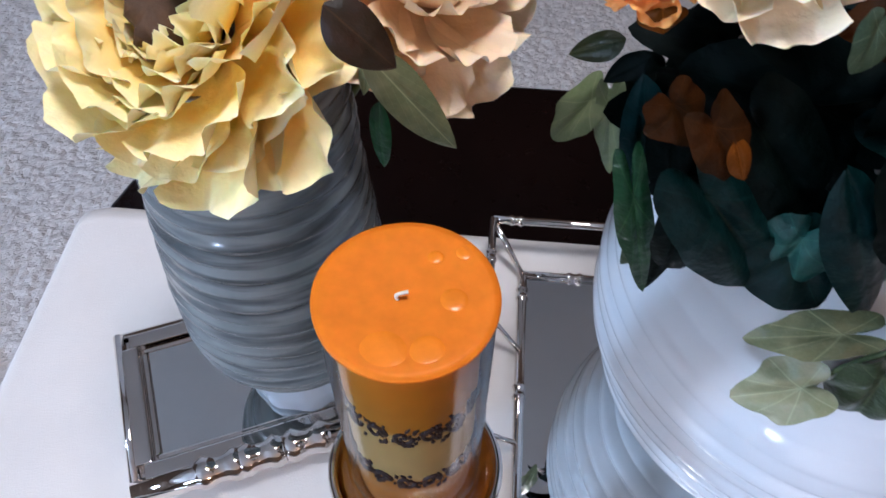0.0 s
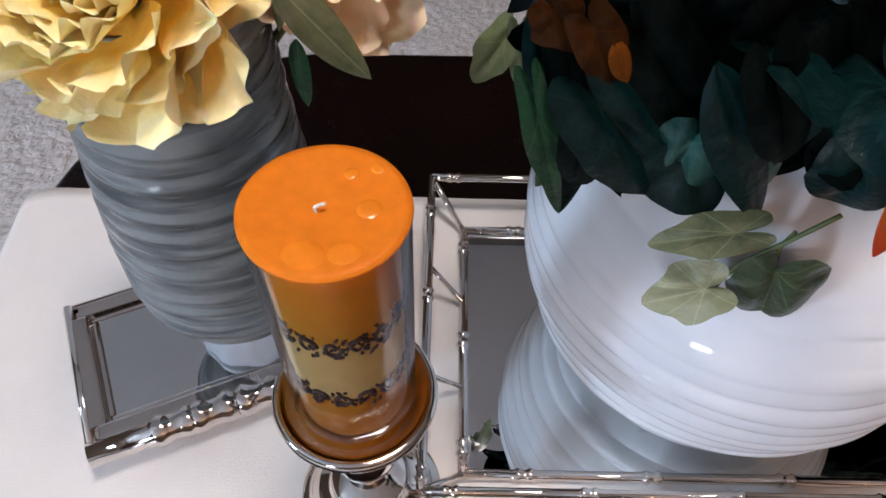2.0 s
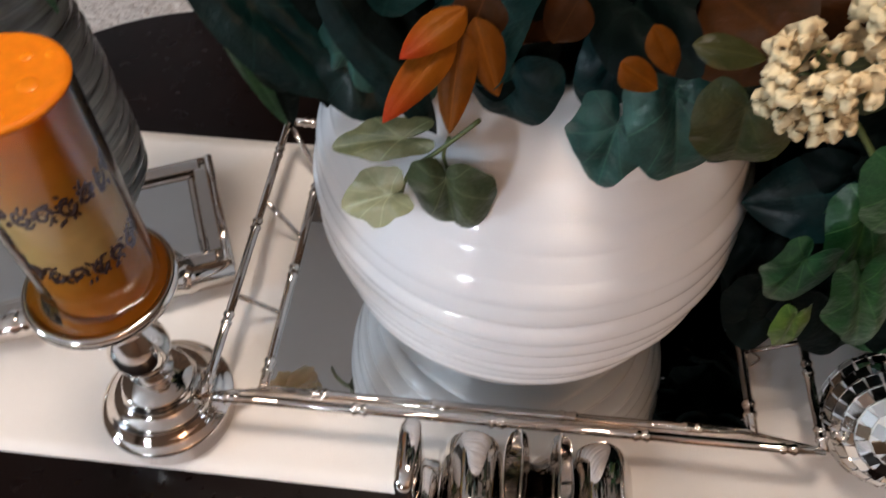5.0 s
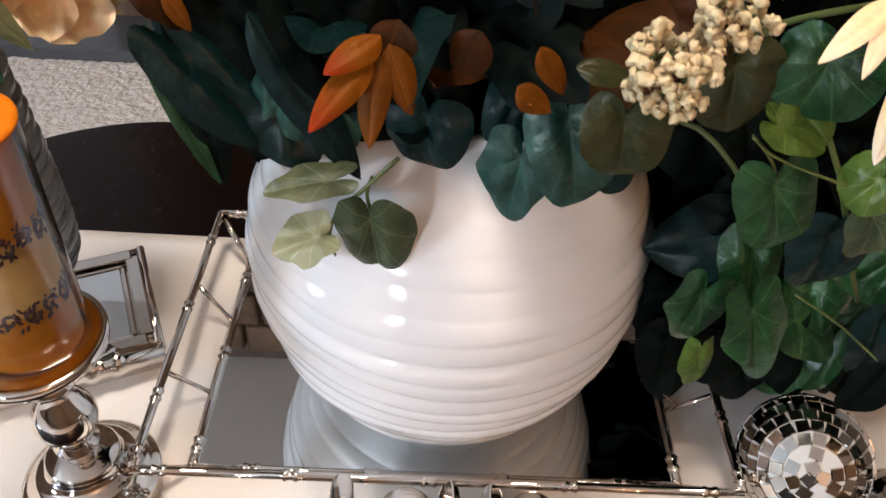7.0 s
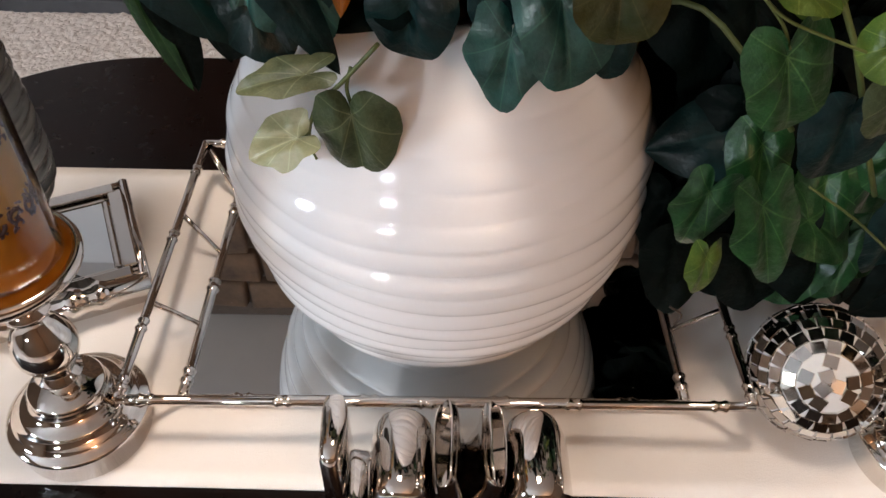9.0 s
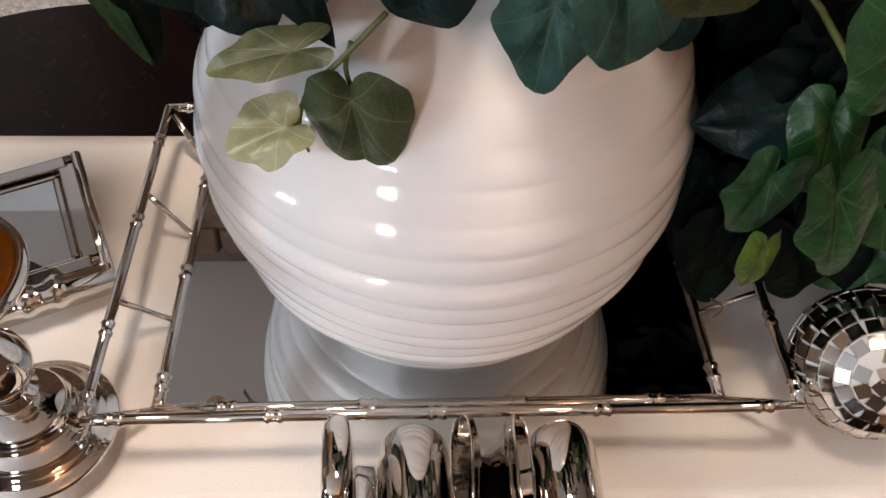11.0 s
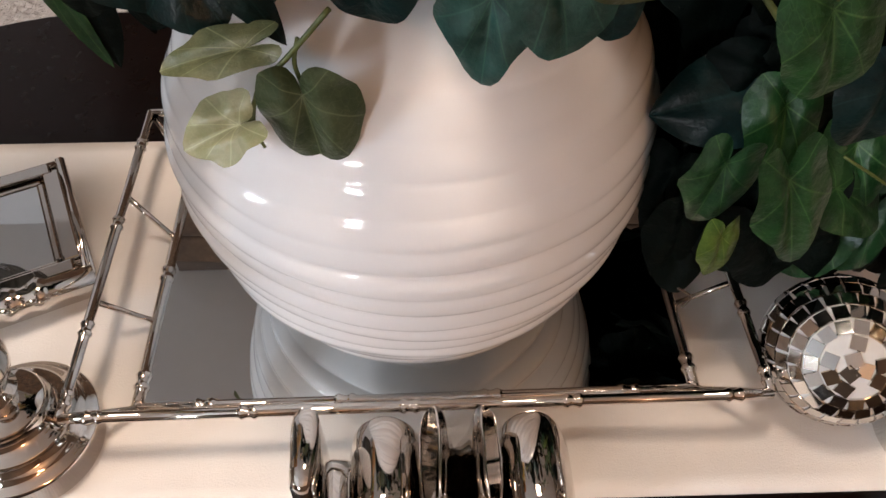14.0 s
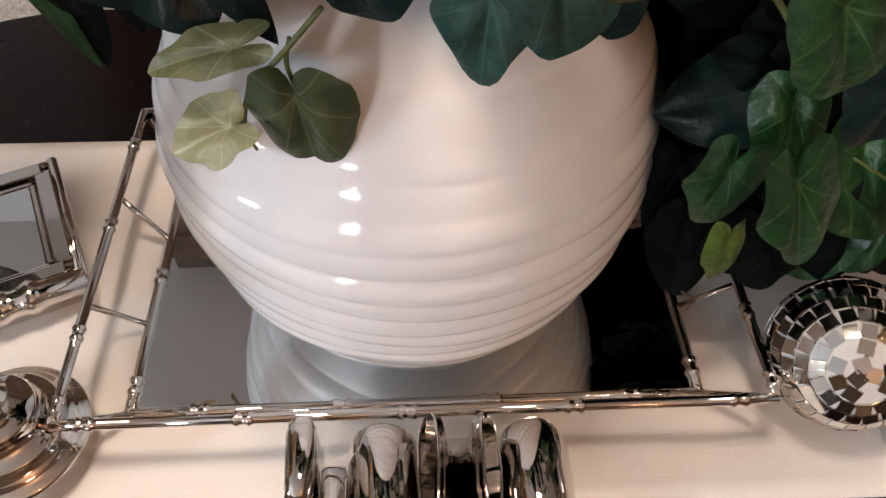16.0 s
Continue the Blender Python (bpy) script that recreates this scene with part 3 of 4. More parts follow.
def build_mirror_box():
    w, d, h = 0.253, 0.138, 0.0285
    box = tagged(thing("mirrored_box", (-0.169, 0.308, S), 24), "low silver box with mirrored lid and bamboo-shaped chrome edges", "decorative box")
    part("body", block((-w / 2 + 0.004, -d / 2 + 0.004, 0.0), (w / 2 - 0.004, d / 2 - 0.004, h - 0.002), 0.002), CHROME, box, smooth=False)
    part("lid_mirror", block((-w / 2 + 0.025, -d / 2 + 0.022, h - 0.002), (w / 2 - 0.025, d / 2 - 0.022, h + 0.0012)), MIRROR, box, "flat mirror panel", smooth=False)
    for inset, z, r in ((0.0215, h + 0.001, 0.0022), (0.0115, h + 0.0018, 0.0062)):
        for s in (-1, 1):
            part("moulding", block((-w / 2 + inset, s * (d / 2 - inset) - r, h - 0.002), (w / 2 - inset, s * (d / 2 - inset) + r, z + r * 0.7), 0.0014), CHROME, box, smooth=False)
            part("moulding", block((s * (w / 2 - inset) - r, -d / 2 + inset + r, h - 0.002), (s * (w / 2 - inset) + r, d / 2 - inset - r, z + r * 0.7), 0.0014), CHROME, box, smooth=False)
    r = 0.0098
    for s in (-1, 1):
        part("bamboo_edge", bamboo((-w / 2, s * (d / 2 - 0.001), h - 0.003), (w / 2, s * (d / 2 - 0.001), h - 0.003), r if s < 0 else r * 0.45, (0.25, 0.37, 0.51, 0.80) if s < 0 else ()), CHROME, box)
        part("bamboo_edge", bamboo((s * (w / 2 - 0.003), -d / 2, h), (s * (w / 2 - 0.003), d / 2, h), r * 0.45, ()), CHROME, box)


VASE = (-0.151, 0.308)


def build_vase():
    z0 = S + 0.0318
    vase = tagged(thing("glass_vase", (*VASE, z0)), "tall smoky grey ribbed glass vase on a clear foot", "vase")
    part("foot", lathe([(0, 0), (0.041, 0), (0.0425, 0.004), (0.038, 0.012), (0.031, 0.022), (0.029, 0.032), (0.032, 0.0455), (0, 0.0455)], 40, ripple=lambda a, q: 0.0012 * math.sin(9 * a + 60 * q)), CATCHLIGHT_GLASS, vase, "clear glass foot")
    key = [(0.026, 0.0460), (0.040, 0.050), (0.053, 0.060), (0.0630, 0.076), (0.0690, 0.10), (0.0680, 0.16), (0.0625, 0.23), (0.0590, 0.28), (0.0570, 0.330)]
    pts = curve_points([(a, b, 0) for a, b in key], 22)

    def ripple(a, z):
        w = z + 0.0016 * math.sin(2 * a + 1) + 0.0022 * noise.noise(Vector((math.cos(a) * 1.6, math.sin(a) * 1.6, z * 30)))
        s = math.sin(2 * math.pi * w / 0.0125 + a)
        part_way = 0.65 + 0.7 * noise.noise(Vector((math.cos(a) * 2.4, math.sin(a) * 2.4, z * 70)))
        return part_way * (0.0017 if 0.06 < z else 0.001) * (abs(s) ** 0.6 * (1 if s > 0 else -1))
    prof = [(0, 0.0460)] + [(p[0], p[1]) for p in pts] + [(0.054, 0.331), (0.053, 0.31), (0.061, 0.14), (0.044, 0.070), (0, 0.064)]
    part("body", lathe(prof, 96, ripple=ripple), VASEGLASS, vase)


def candlestick(place):
    st = tagged(thing("candlestick", (*place, S)), "turned polished chrome pillar candlestick with round foot and dish", "candlestick", "pair of candlesticks")
    base = [(0, 0), (0.0478, 0), (0.0482, 0.013), (0.0502, 0.0142), (0.0512, 0.0165), (0.0502, 0.019), (0.047, 0.0205), (0.044, 0.0235), (0.0425, 0.0275), (0.038, 0.030), (0.0385, 0.0325), (0.036, 0.0345), (0.031, 0.0365), (0.0275, 0.042), (0.0255, 0.049), (0.027, 0.0515), (0.0255, 0.054), (0.018, 0.056), (0.0135, 0.060), (0, 0.060)]
    stem_p = [(0, 0.060), (0.0125, 0.060), (0.0115, 0.065), (0.0155, 0.067), (0.016, 0.0695), (0.0115, 0.072), (0.0115, 0.0745), (0.0165, 0.081), (0.0208, 0.089), (0.0218, 0.096), (0.0195, 0.105), (0.0135, 0.114), (0.0095, 0.120), (0.0095, 0.1225), (0.0145, 0.125), (0.015, 0.128), (0.0098, 0.131), (0.009, 0.135), (0.0115, 0.139), (0.014, 0.1415), (0, 0.1415)]
    dish = [(0, 0.1415), (0.014, 0.1415), (0.026, 0.146), (0.038, 0.153), (0.044, 0.1595), (0.0462, 0.163), (0.0492, 0.1645), (0.0500, 0.168), (0.0488, 0.1715), (0.0462, 0.1725), (0.0445, 0.171), (0.043, 0.1665), (0.036, 0.165), (0, 0.165)]
    dish = [(r * 0.95, z + 0.009) for r, z in dish]
    stem_p = [(r, z if z < 0.07 else 0.07 + (z - 0.07) * 0.0805 / 0.0715) for r, z in stem_p]
    base = [(r * 0.985, z * 1.5 if z < 0.0142 else 0.0213 + (z - 0.0142) * 0.0387 / 0.0458) for r, z in base]
    part("base", lathe(base, 64), CHROME, st)
    part("stem", lathe(stem_p, 40), CHROME, st)
    part("dish", lathe(dish, 64), CHROME, st)
    return st


def pillar_candle(place):
    z = S + 0.1742
    c = tagged(thing("pillar_candle", (*place, z)), "orange and cream layered pillar candle wrapped in clear film", "candle")
    def ripple(a, zz):
        return 0.0003 * noise.noise(Vector((math.cos(a) * 2, math.sin(a) * 2, zz * 60)))
    prof = [(0, 0), (0.0292, 0), (0.0303, 0.002)] + [(0.0305 + 0.0006 * k / 10, 0.002 + 0.149 * k / 10) for k in range(1, 11)]
    prof += [(0.0322, 0.1546), (0.0358, 0.1570), (0.0376, 0.1594), (0.0373, 0.1610), (0.034, 0.1616), (0.028, 0.1610), (0.016, 0.1606), (0.006, 0.1602), (0, 0.1600)]
    wax = part("wax", lathe(prof, 72, ripple=ripple), WAX, c)
    film = part("film", lathe([(0.0352, 0.003), (0.0358, 0.08), (0.0364, 0.1578)], 64, ripple=lambda a, zz: 0.0004 * math.sin(3 * a + zz * 8) + 0.0002 * math.sin(11 * a)), FILM, c, "clear plastic film")
    film.visible_shadow = False
    part("wick", tube(curve_points([(-0.003, -0.001, 0.1592), (-0.0035, -0.001, 0.1628), (0.001, 0.0, 0.1642)], 3), 0.0009, 6), WICK, wax, "short white wick")
    rng = random.Random(3)
    # drops of hardened wax on the top
    for x, y, r in ((-0.006, -0.026, 0.0095), (0.011, -0.024, 0.0070), (0.010, 0.020, 0.0034), (0.022, 0.024, 0.0045), (0.019, 0.000, 0.0055)):
        part("wax_drop", lathe([(0, 0.0006), (r * 0.6, 0.0006), (r * 0.9, 0.0003), (r, 0)], 20, m=Matrix.Translation((x, y, 0.1609))), mat("pale_wax", (0.85, 0.235, 0.008), 0.22, 0, 0.1, 80), wax)
    # printed scrolled bands round the wax
    ink = mat("dark_print", (0.045, 0.022, 0.022), 0.5)
    for z0, z1 in ((0.037, 0.056), (0.087, 0.108)):
        bm = bmesh.new()
        n = 16
        for k in range(n):
            a0 = 2 * math.pi * k / n
            flip = 1 if k % 2 else -1
            mid, half = (z0 + z1) / 2, (z1 - z0) / 2 - 0.002
            def on(a, h):
                return (0.0310 * math.cos(a), 0.0310 * math.sin(a), mid + h * flip)
            sp = [on(a0 + 0.16 * math.cos(q) * (1 - q / 9) , half * 0.75 * math.sin(q) * (1 - q / 11)) for q in (j * 0.5 for j in range(14))]
            tube(sp, [0.0011 * (1 - 0.6 * j / 14) + 0.0004 for j in range(14)], 5, bm=bm)
            for q in range(16):
                a = a0 + rng.uniform(-0.17, 0.17)
                hh = rng.uniform(-half, half)
                p = Vector(on(a, hh))
                e = Vector(on(a + rng.uniform(-0.1, 0.1), hh + rng.uniform(-0.005, 0.005)))
                tube([p, (p + e) / 2, e], [0.0003, 0.0012, 0.0002], 5, bm=bm)
        part("printed_band", bm, ink, wax, "dark scrolled print")


def build_word():
    w = tagged(thing("love_sign", (0, 0, S)), "polished chrome standing letters spelling love on the runner", "sign")
    y, d = 0.117, (0, 1, 0)

    def letter(name, lines):
        bm = bmesh.new()
        for pts, r, depth in lines:
            radii = r if isinstance(r, list) else [r] * len(pts)
            tube(pts, radii, 24, bm=bm, flat=depth / max(radii), axis=d, square=0.6)
        for v in bm.verts:
            v.co += noise.noise_vector(v.co * 55) * 0.0013
        part(name, bm, CHROME, w)

    def arc(cx, rx, cz, rz, a0, a1):
        return [(cx + rx * math.cos(radians(a)), y, cz + rz * math.sin(radians(a))) for a in np.linspace(a0, a1, 40)]
    letter("letter_l", [([(0.151, y, 0.0), (0.1512, y, 0.004), (0.1515, y, 0.05), (0.151, y, 0.088), (0.1508, y, 0.0935), (0.1508, y, 0.0955)], [0.0080, 0.0088, 0.0085, 0.0082, 0.0070, 0.004], 0.028), ([(0.150, y, 0.0125), (0.158, y, 0.0128), (0.168, y, 0.0120), (0.1715, y, 0.0120)], [0.0100, 0.0108, 0.0106, 0.008], 0.030)])
    letter("letter_o", [(arc(0.1935, 0.0125, 0.0345, 0.0250, 0, 360), 0.0104, 0.033)])
    letter("letter_v", [(curve_points([(0.2215, y, 0.0745), (0.2228, y, 0.072), (0.2245, y, 0.055), (0.230, y, 0.030), (0.2365, y, 0.010)], 5), 0.0086, 0.031), (curve_points([(0.2545, y, 0.0745), (0.2530, y, 0.072), (0.2508, y, 0.055), (0.2435, y, 0.030), (0.2375, y, 0.010)], 5), 0.0086, 0.0305)])
    letter("letter_e", [(arc(0.2820, 0.0135, 0.0345, 0.0250, 2, 325), 0.0104, 0.033), ([(0.271, y, 0.0375), (0.294, y, 0.0375)], 0.0058, 0.029)])


def build_ball():
    r, n_rows = 0.0485, 15
    ball = thing("mirror_ball", (0.4935, 0.1950, S + r + 0.0012))
    tagged(ball, "small mirrored mosaic ball with white grout resting on the runner", "mirror ball")
    axis = Vector((-0.244, -0.65, 0.595)).normalized()
    turn = axis.to_track_quat("Z", "Y").to_matrix().to_4x4()
    core = lathe([(0, -r)] + [(r * math.cos(a), r * math.sin(a)) for a in np.linspace(-1.5, 1.5, 30)] + [(0, r)], 48)
    part("core", core, GROUT, ball, "white grouted core")
    rng = random.Random(5)
    size = math.pi * r / n_rows
    me = bpy.data.meshes.new("tile")
    bm = block((-0.5, -0.5, 0), (0.5, 0.5, 1), 0)
    for v in bm.verts:
        if v.co.z > 0.5:
            v.co.x *= 0.93
            v.co.y *= 0.93
    bm.to_mesh(me)
    bm.free()
    tile = bpy.data.materials.new("mirror_tile")
    tile.use_nodes = True
    n, link = tile.node_tree.nodes, tile.node_tree.links.new
    b, info, ramp = n["Principled BSDF"], n.new("ShaderNodeObjectInfo"), n.new("ShaderNodeValToRGB")
    b.inputs["Metallic"].default_value, b.inputs["Roughness"].default_value = 1.0, 0.07
    ramp.color_ramp.elements[0].color, ramp.color_ramp.elements[1].color = (0.40, 0.38, 0.36, 1), (0.62, 0.46, 0.30, 1)
    ramp.color_ramp.elements.new(0.82).color = (0.86, 0.85, 0.82, 1)
    link(info.outputs["Random"], ramp.inputs[0])
    link(ramp.outputs[0], b.inputs["Base Color"])
    me.materials.append(tile)
    for i in range(n_rows):
        lat = -math.pi / 2 + (i + 0.5) * math.pi / n_rows
        count = max(3, round(2 * math.pi * r * math.cos(lat) / size))
        for k in range(count):
            lon = 2 * math.pi * (k + 0.5 * (i % 2)) / count + rng.uniform(-0.012, 0.012)
            m = turn @ Matrix.Rotation(lon, 4, "Z") @ Matrix.Rotation(-lat, 4, "Y") @ Matrix.Translation((r - 0.0006, 0, 0)) @ pose(0, 0, 0, 0, 90, 0) @ pose(0, 0, 0, rng.gauss(0, 3.0), rng.gauss(0, 3.0), rng.gauss(0, 5 if abs(lat) > 1.1 else 2))
            wide = min(2 * math.pi * r * math.cos(lat) / count, size * 1.3)
            if lat > 1.2 and rng.random() < 0.12:
                continue
            ob = new("tile", me)
            ob.parent = ball
            ob.matrix_basis = m @ Matrix.Diagonal((size * 0.92, wide * 0.93, 0.0016, 1))


# ---- foliage and flowers ----
def leaf_width(u):
    """Half the width of a leaf at the share u of its length, 1 at the widest."""
    return max(0, 1 - ((u - 0.36) / 0.64) ** 2) ** 0.85 if u > 0.36 else max(0, 1 - ((0.36 - u) / 0.385) ** 2) ** 0.7


def leaf_outline(keys):
    """Reach from the stalk by the angle from the tip, rounded off, and the largest half width."""
    a = np.linspace(0, math.pi, 181)
    r = np.interp(a, [k[0] for k in keys], [k[1] for k in keys])
    pad = np.concatenate([r[10:0:-1], r, r[-2:-12:-1]])
    for _ in range(2):
        pad = np.convolve(np.pad(pad, 4, mode="edge"), np.ones(9) / 9, "valid")
    r = pad[10:-10]
    return (a.tolist(), r.tolist()), float((r * np.sin(a)).max())


IVY = leaf_outline([(0, 1.02), (0.12, 0.98), (0.30, 0.88), (0.55, 0.74), (0.78, 0.72), (1.0, 0.78), (1.15, 0.75), (1.45, 0.64), (1.75, 0.57), (2.1, 0.62), (2.4, 0.58), (2.75, 0.44), (3.0, 0.22), (3.14, 0.06)])
HEART = leaf_outline([(0, 1.01), (0.10, 0.99), (0.30, 0.95), (0.60, 0.87), (0.95, 0.78), (1.3, 0.72), (1.7, 0.67), (2.1, 0.62), (2.45, 0.56), (2.75, 0.46), (3.0, 0.22), (3.14, 0.06)])


def round_leaf(parent, base, ahead, side, up, length, half, lobed, colour, curl, rng):
    """A heart-shaped or softly lobed ivy leaf, built in rings round the place where its stalk joins."""
    rings, steps = 7, 44
    wave, dome, fold, lean = rng.uniform(0, 6), rng.uniform(0.12, 0.40), rng.uniform(0.16, 0.34), rng.uniform(-0.12, 0.12)
    lopsided = rng.uniform(-0.09, 0.09)
    bm = bmesh.new()
    uv = bm.loops.layers.uv.new("UVMap")

    outline, widest = (IVY if lobed else HEART)

    def spot(rho, a):
        turn = abs(a)
        r = float(np.interp(turn, *outline)) * (1 + 0.02 * math.sin(5 * a + wave) + 0.010 * math.sin(13 * a + wave * 2))
        u, v = rho * r * math.cos(a), rho * r * math.sin(a) / widest * (1 + lopsided * (1 if a > 0 else -1))
        edge = rho ** 2
        lift = half * (fold * (1 - 0.9 * max(0.0, u) ** 2) * min(abs(v), 0.3) / 0.3 - dome * v * v + 0.09 * edge * math.sin(3 * a + wave) + 0.05 * edge * math.cos(7 * a + wave) + 0.05 * rho * math.sin(6 * u + wave) * math.cos(5 * v) - 0.025 * math.cos(a * 5.5) * rho)
        lift += curl * length * (0.45 * u - 0.85 * u * abs(u)) + lean * v * half
        return base + ahead * (u * length) + side * (v * half) + up * lift, (v, u + 0.3)

    centre = (bm.verts.new(base), (0.0, 0.3))
    rows = []
    for k in range(1, rings + 1):
        rho = (k / rings) ** 0.8
        row = []
        for q in range(steps + 1):
            p, t = spot(rho, -math.pi + 0.02 + (2 * math.pi - 0.04) * q / steps)
            row.append((bm.verts.new(p), t))
        rows.append(row)
    faces = [(centre, rows[0][q], rows[0][q + 1]) for q in range(steps)]
    for a, b in zip(rows, rows[1:]):
        faces += [(a[q], b[q], b[q + 1], a[q + 1]) for q in range(steps)]
    for corners in faces:
        f = bm.faces.new([p[0] for p in corners])
        for loop, p in zip(f.loops, corners):
            loop[uv].uv = p[1]
    return part("leaf", bm, LEAF[colour], parent)


count_leaf = [0]


def leaf(parent, base, tip, half, shape, colour, curl=0.25, loose=0.1):
    """One cloth leaf from its stalk to its tip, folded along the midrib, with a wavy edge."""
    count_leaf[0] += 1
    rng = random.Random(count_leaf[0])
    base, tip = Vector(base), Vector(tip)
    ahead = tip - base
    length = ahead.length
    ahead.normalize()
    facing = Vector((-0.05 + rng.uniform(-loose, loose), -0.62 + rng.uniform(-loose, loose), 0.7)).normalized()
    side = ahead.cross(facing).normalized()
    up = side.cross(ahead).normalized()
    if shape != "ovate":
        return round_leaf(parent, base, ahead, side, up, length, half, shape == "ivy", colour, curl, rng)
    start = -0.02
    rows, cols = 21, 5
    bm = bmesh.new()
    uv = bm.loops.layers.uv.new("UVMap")
    grid, wave, dome, twist = [], rng.uniform(0, 6), rng.uniform(0.1, 0.45), rng.uniform(-0.3, 0.3)
    for i in range(rows):
        u = start + (1 - start) * (1 - (1 - i / (rows - 1)) ** 1.5)
        w = max(0.0, leaf_width(min(u, 1.0))) * half
        row = []
        for j in range(-cols, cols + 1):
            s = j / cols
            skew = 1 + 0.08 * math.sin(wave + 3 * u) * (1 if s > 0 else -1)
            lift = w * (0.16 * min(abs(s), 0.25) / 0.25 - dome * s * s) - curl * length * 0.9 * max(0, u) ** 2 + 0.10 * half * math.sin(wave + 5 * u + 2 * s) * abs(s) - 0.04 * half * abs(s) ** 3 * math.cos(9 * u + wave * 2) + twist * s * w * u
            p = base + ahead * (u * length) + side * (s * w * skew) + up * (lift + curl * length * 0.5 * max(0, u))
            row.append((bm.verts.new(p), (s * (0.2 + 0.8 * w / half) + 10, u)))
        grid.append(row)
    for a, b in zip(grid, grid[1:]):
        for k in range(2 * cols):
            quad = (a[k], a[k + 1], b[k + 1], b[k])
            try:
                f = bm.faces.new([q[0] for q in quad])
            except ValueError:
                continue
            for loop, q in zip(f.loops, quad):
                loop[uv].uv = q[1]
    bmesh.ops.remove_doubles(bm, verts=bm.verts, dist=1e-5)
    return part("leaf", bm, LEAF[colour], parent)


def stem(parent, points, radius, colour):
    return part("stem", tube(curve_points(points, 5), radius, 7), STALK if colour == "stalk" else BROWNSTEM, parent)


def petal(bm, uv, m, length, width, cup, ruffle, rng):
    """A cupped, ruffled petal that grows along +y of m and opens towards +z."""
    rows, cols = 12, 11
    a0 = rng.uniform(0, 6)
    grid = []
    for i in range(rows):
        u = i / (rows - 1)
        w = width * (0.26 + 0.74 * math.sin(min(1, u / 0.8) * 1.5708))
        row = []
        for j in range(-cols, cols + 1):
            s = j / cols
            edge = u ** 2.5
            y = length * u * (1 - 0.42 * u * (1 - math.sqrt(1 - 0.95 * s * s))) + length * 0.028 * edge * math.sin(a0 * 2 + s * 4.5) + length * 0.016 * edge * math.sin(a0 + s * 10)
            z = cup * length * (u ** 2) + 0.48 * w * s * s * (1 - 0.5 * u) + ruffle * edge * math.sin(a0 + s * 7) + ruffle * 0.7 * u ** 5 * math.sin(a0 * 3 + s * 12)
            row.append((bm.verts.new(m @ Vector((s * w, y, z))), (s * 4 + 25, u)))
        grid.append(row)
    for a, b in zip(grid, grid[1:]):
        for k in range(2 * cols):
            quad = (a[k], a[k + 1], b[k + 1], b[k])
            f = bm.faces.new([q[0] for q in quad])
            for loop, q in zip(f.loops, quad):
                loop[uv].uv = q[1]


def bloom(parent, centre, axis, radius, material, seed, full=1.0):
    """A full peony of many ruffled petals; every petal is a part."""
    rng = random.Random(seed)
    frame_m = Matrix.Translation(centre) @ Vector(axis).to_track_quat("Z", "Y").to_matrix().to_4x4()
    flower = part("flower", lathe([(0, -0.35 * radius), (0.2 * radius, -0.3 * radius), (0.25 * radius, -0.1 * radius), (0.23 * radius, 0.14 * radius), (0.14 * radius, 0.24 * radius), (0, 0.22 * radius)], 24, ripple=lambda a, z: 0.05 * radius * math.sin(9 * a + 40 * z / radius), m=frame_m), mat("brown_centre", (0.10, 0.045, 0.015), 0.8, 0, 0.2, 90), parent, "peony with ruffled petals round a brown centre")
    rings = [(6, 0.34, 58, 0.22), (7, 0.50, 60, 0.27), (9, 0.66, 50, 0.31), (10, 0.80, 34, 0.35), (11, 0.89, 15, 0.38), (11, 0.94, -6, 0.39), (10, 0.92, -29, 0.39)]
    for k, (n, reach, tilt, wide) in enumerate(rings):
        for q in range(int(n * full)):
            az = 360 * (q + 0.5 * (k % 2)) / int(n * full) + rng.uniform(-12, 12)
            bm = bmesh.new()
            uv = bm.loops.layers.uv.new("UVMap")
            start = 0.21 * radius + 0.012 * k * radius
            m = frame_m @ pose(0, 0, (-0.10 - 0.045 * k) * radius, 0, 0, az) @ pose(0, start, 0, tilt + rng.uniform(-10, 10), rng.uniform(-14, 14), 0)
            petal(bm, uv, m, radius * reach * rng.uniform(0.72, 0.95), radius * wide * rng.uniform(0.85, 1.2), rng.uniform(0.15, 0.5), radius * 0.055, rng)
            part("petal", bm, material, flower)


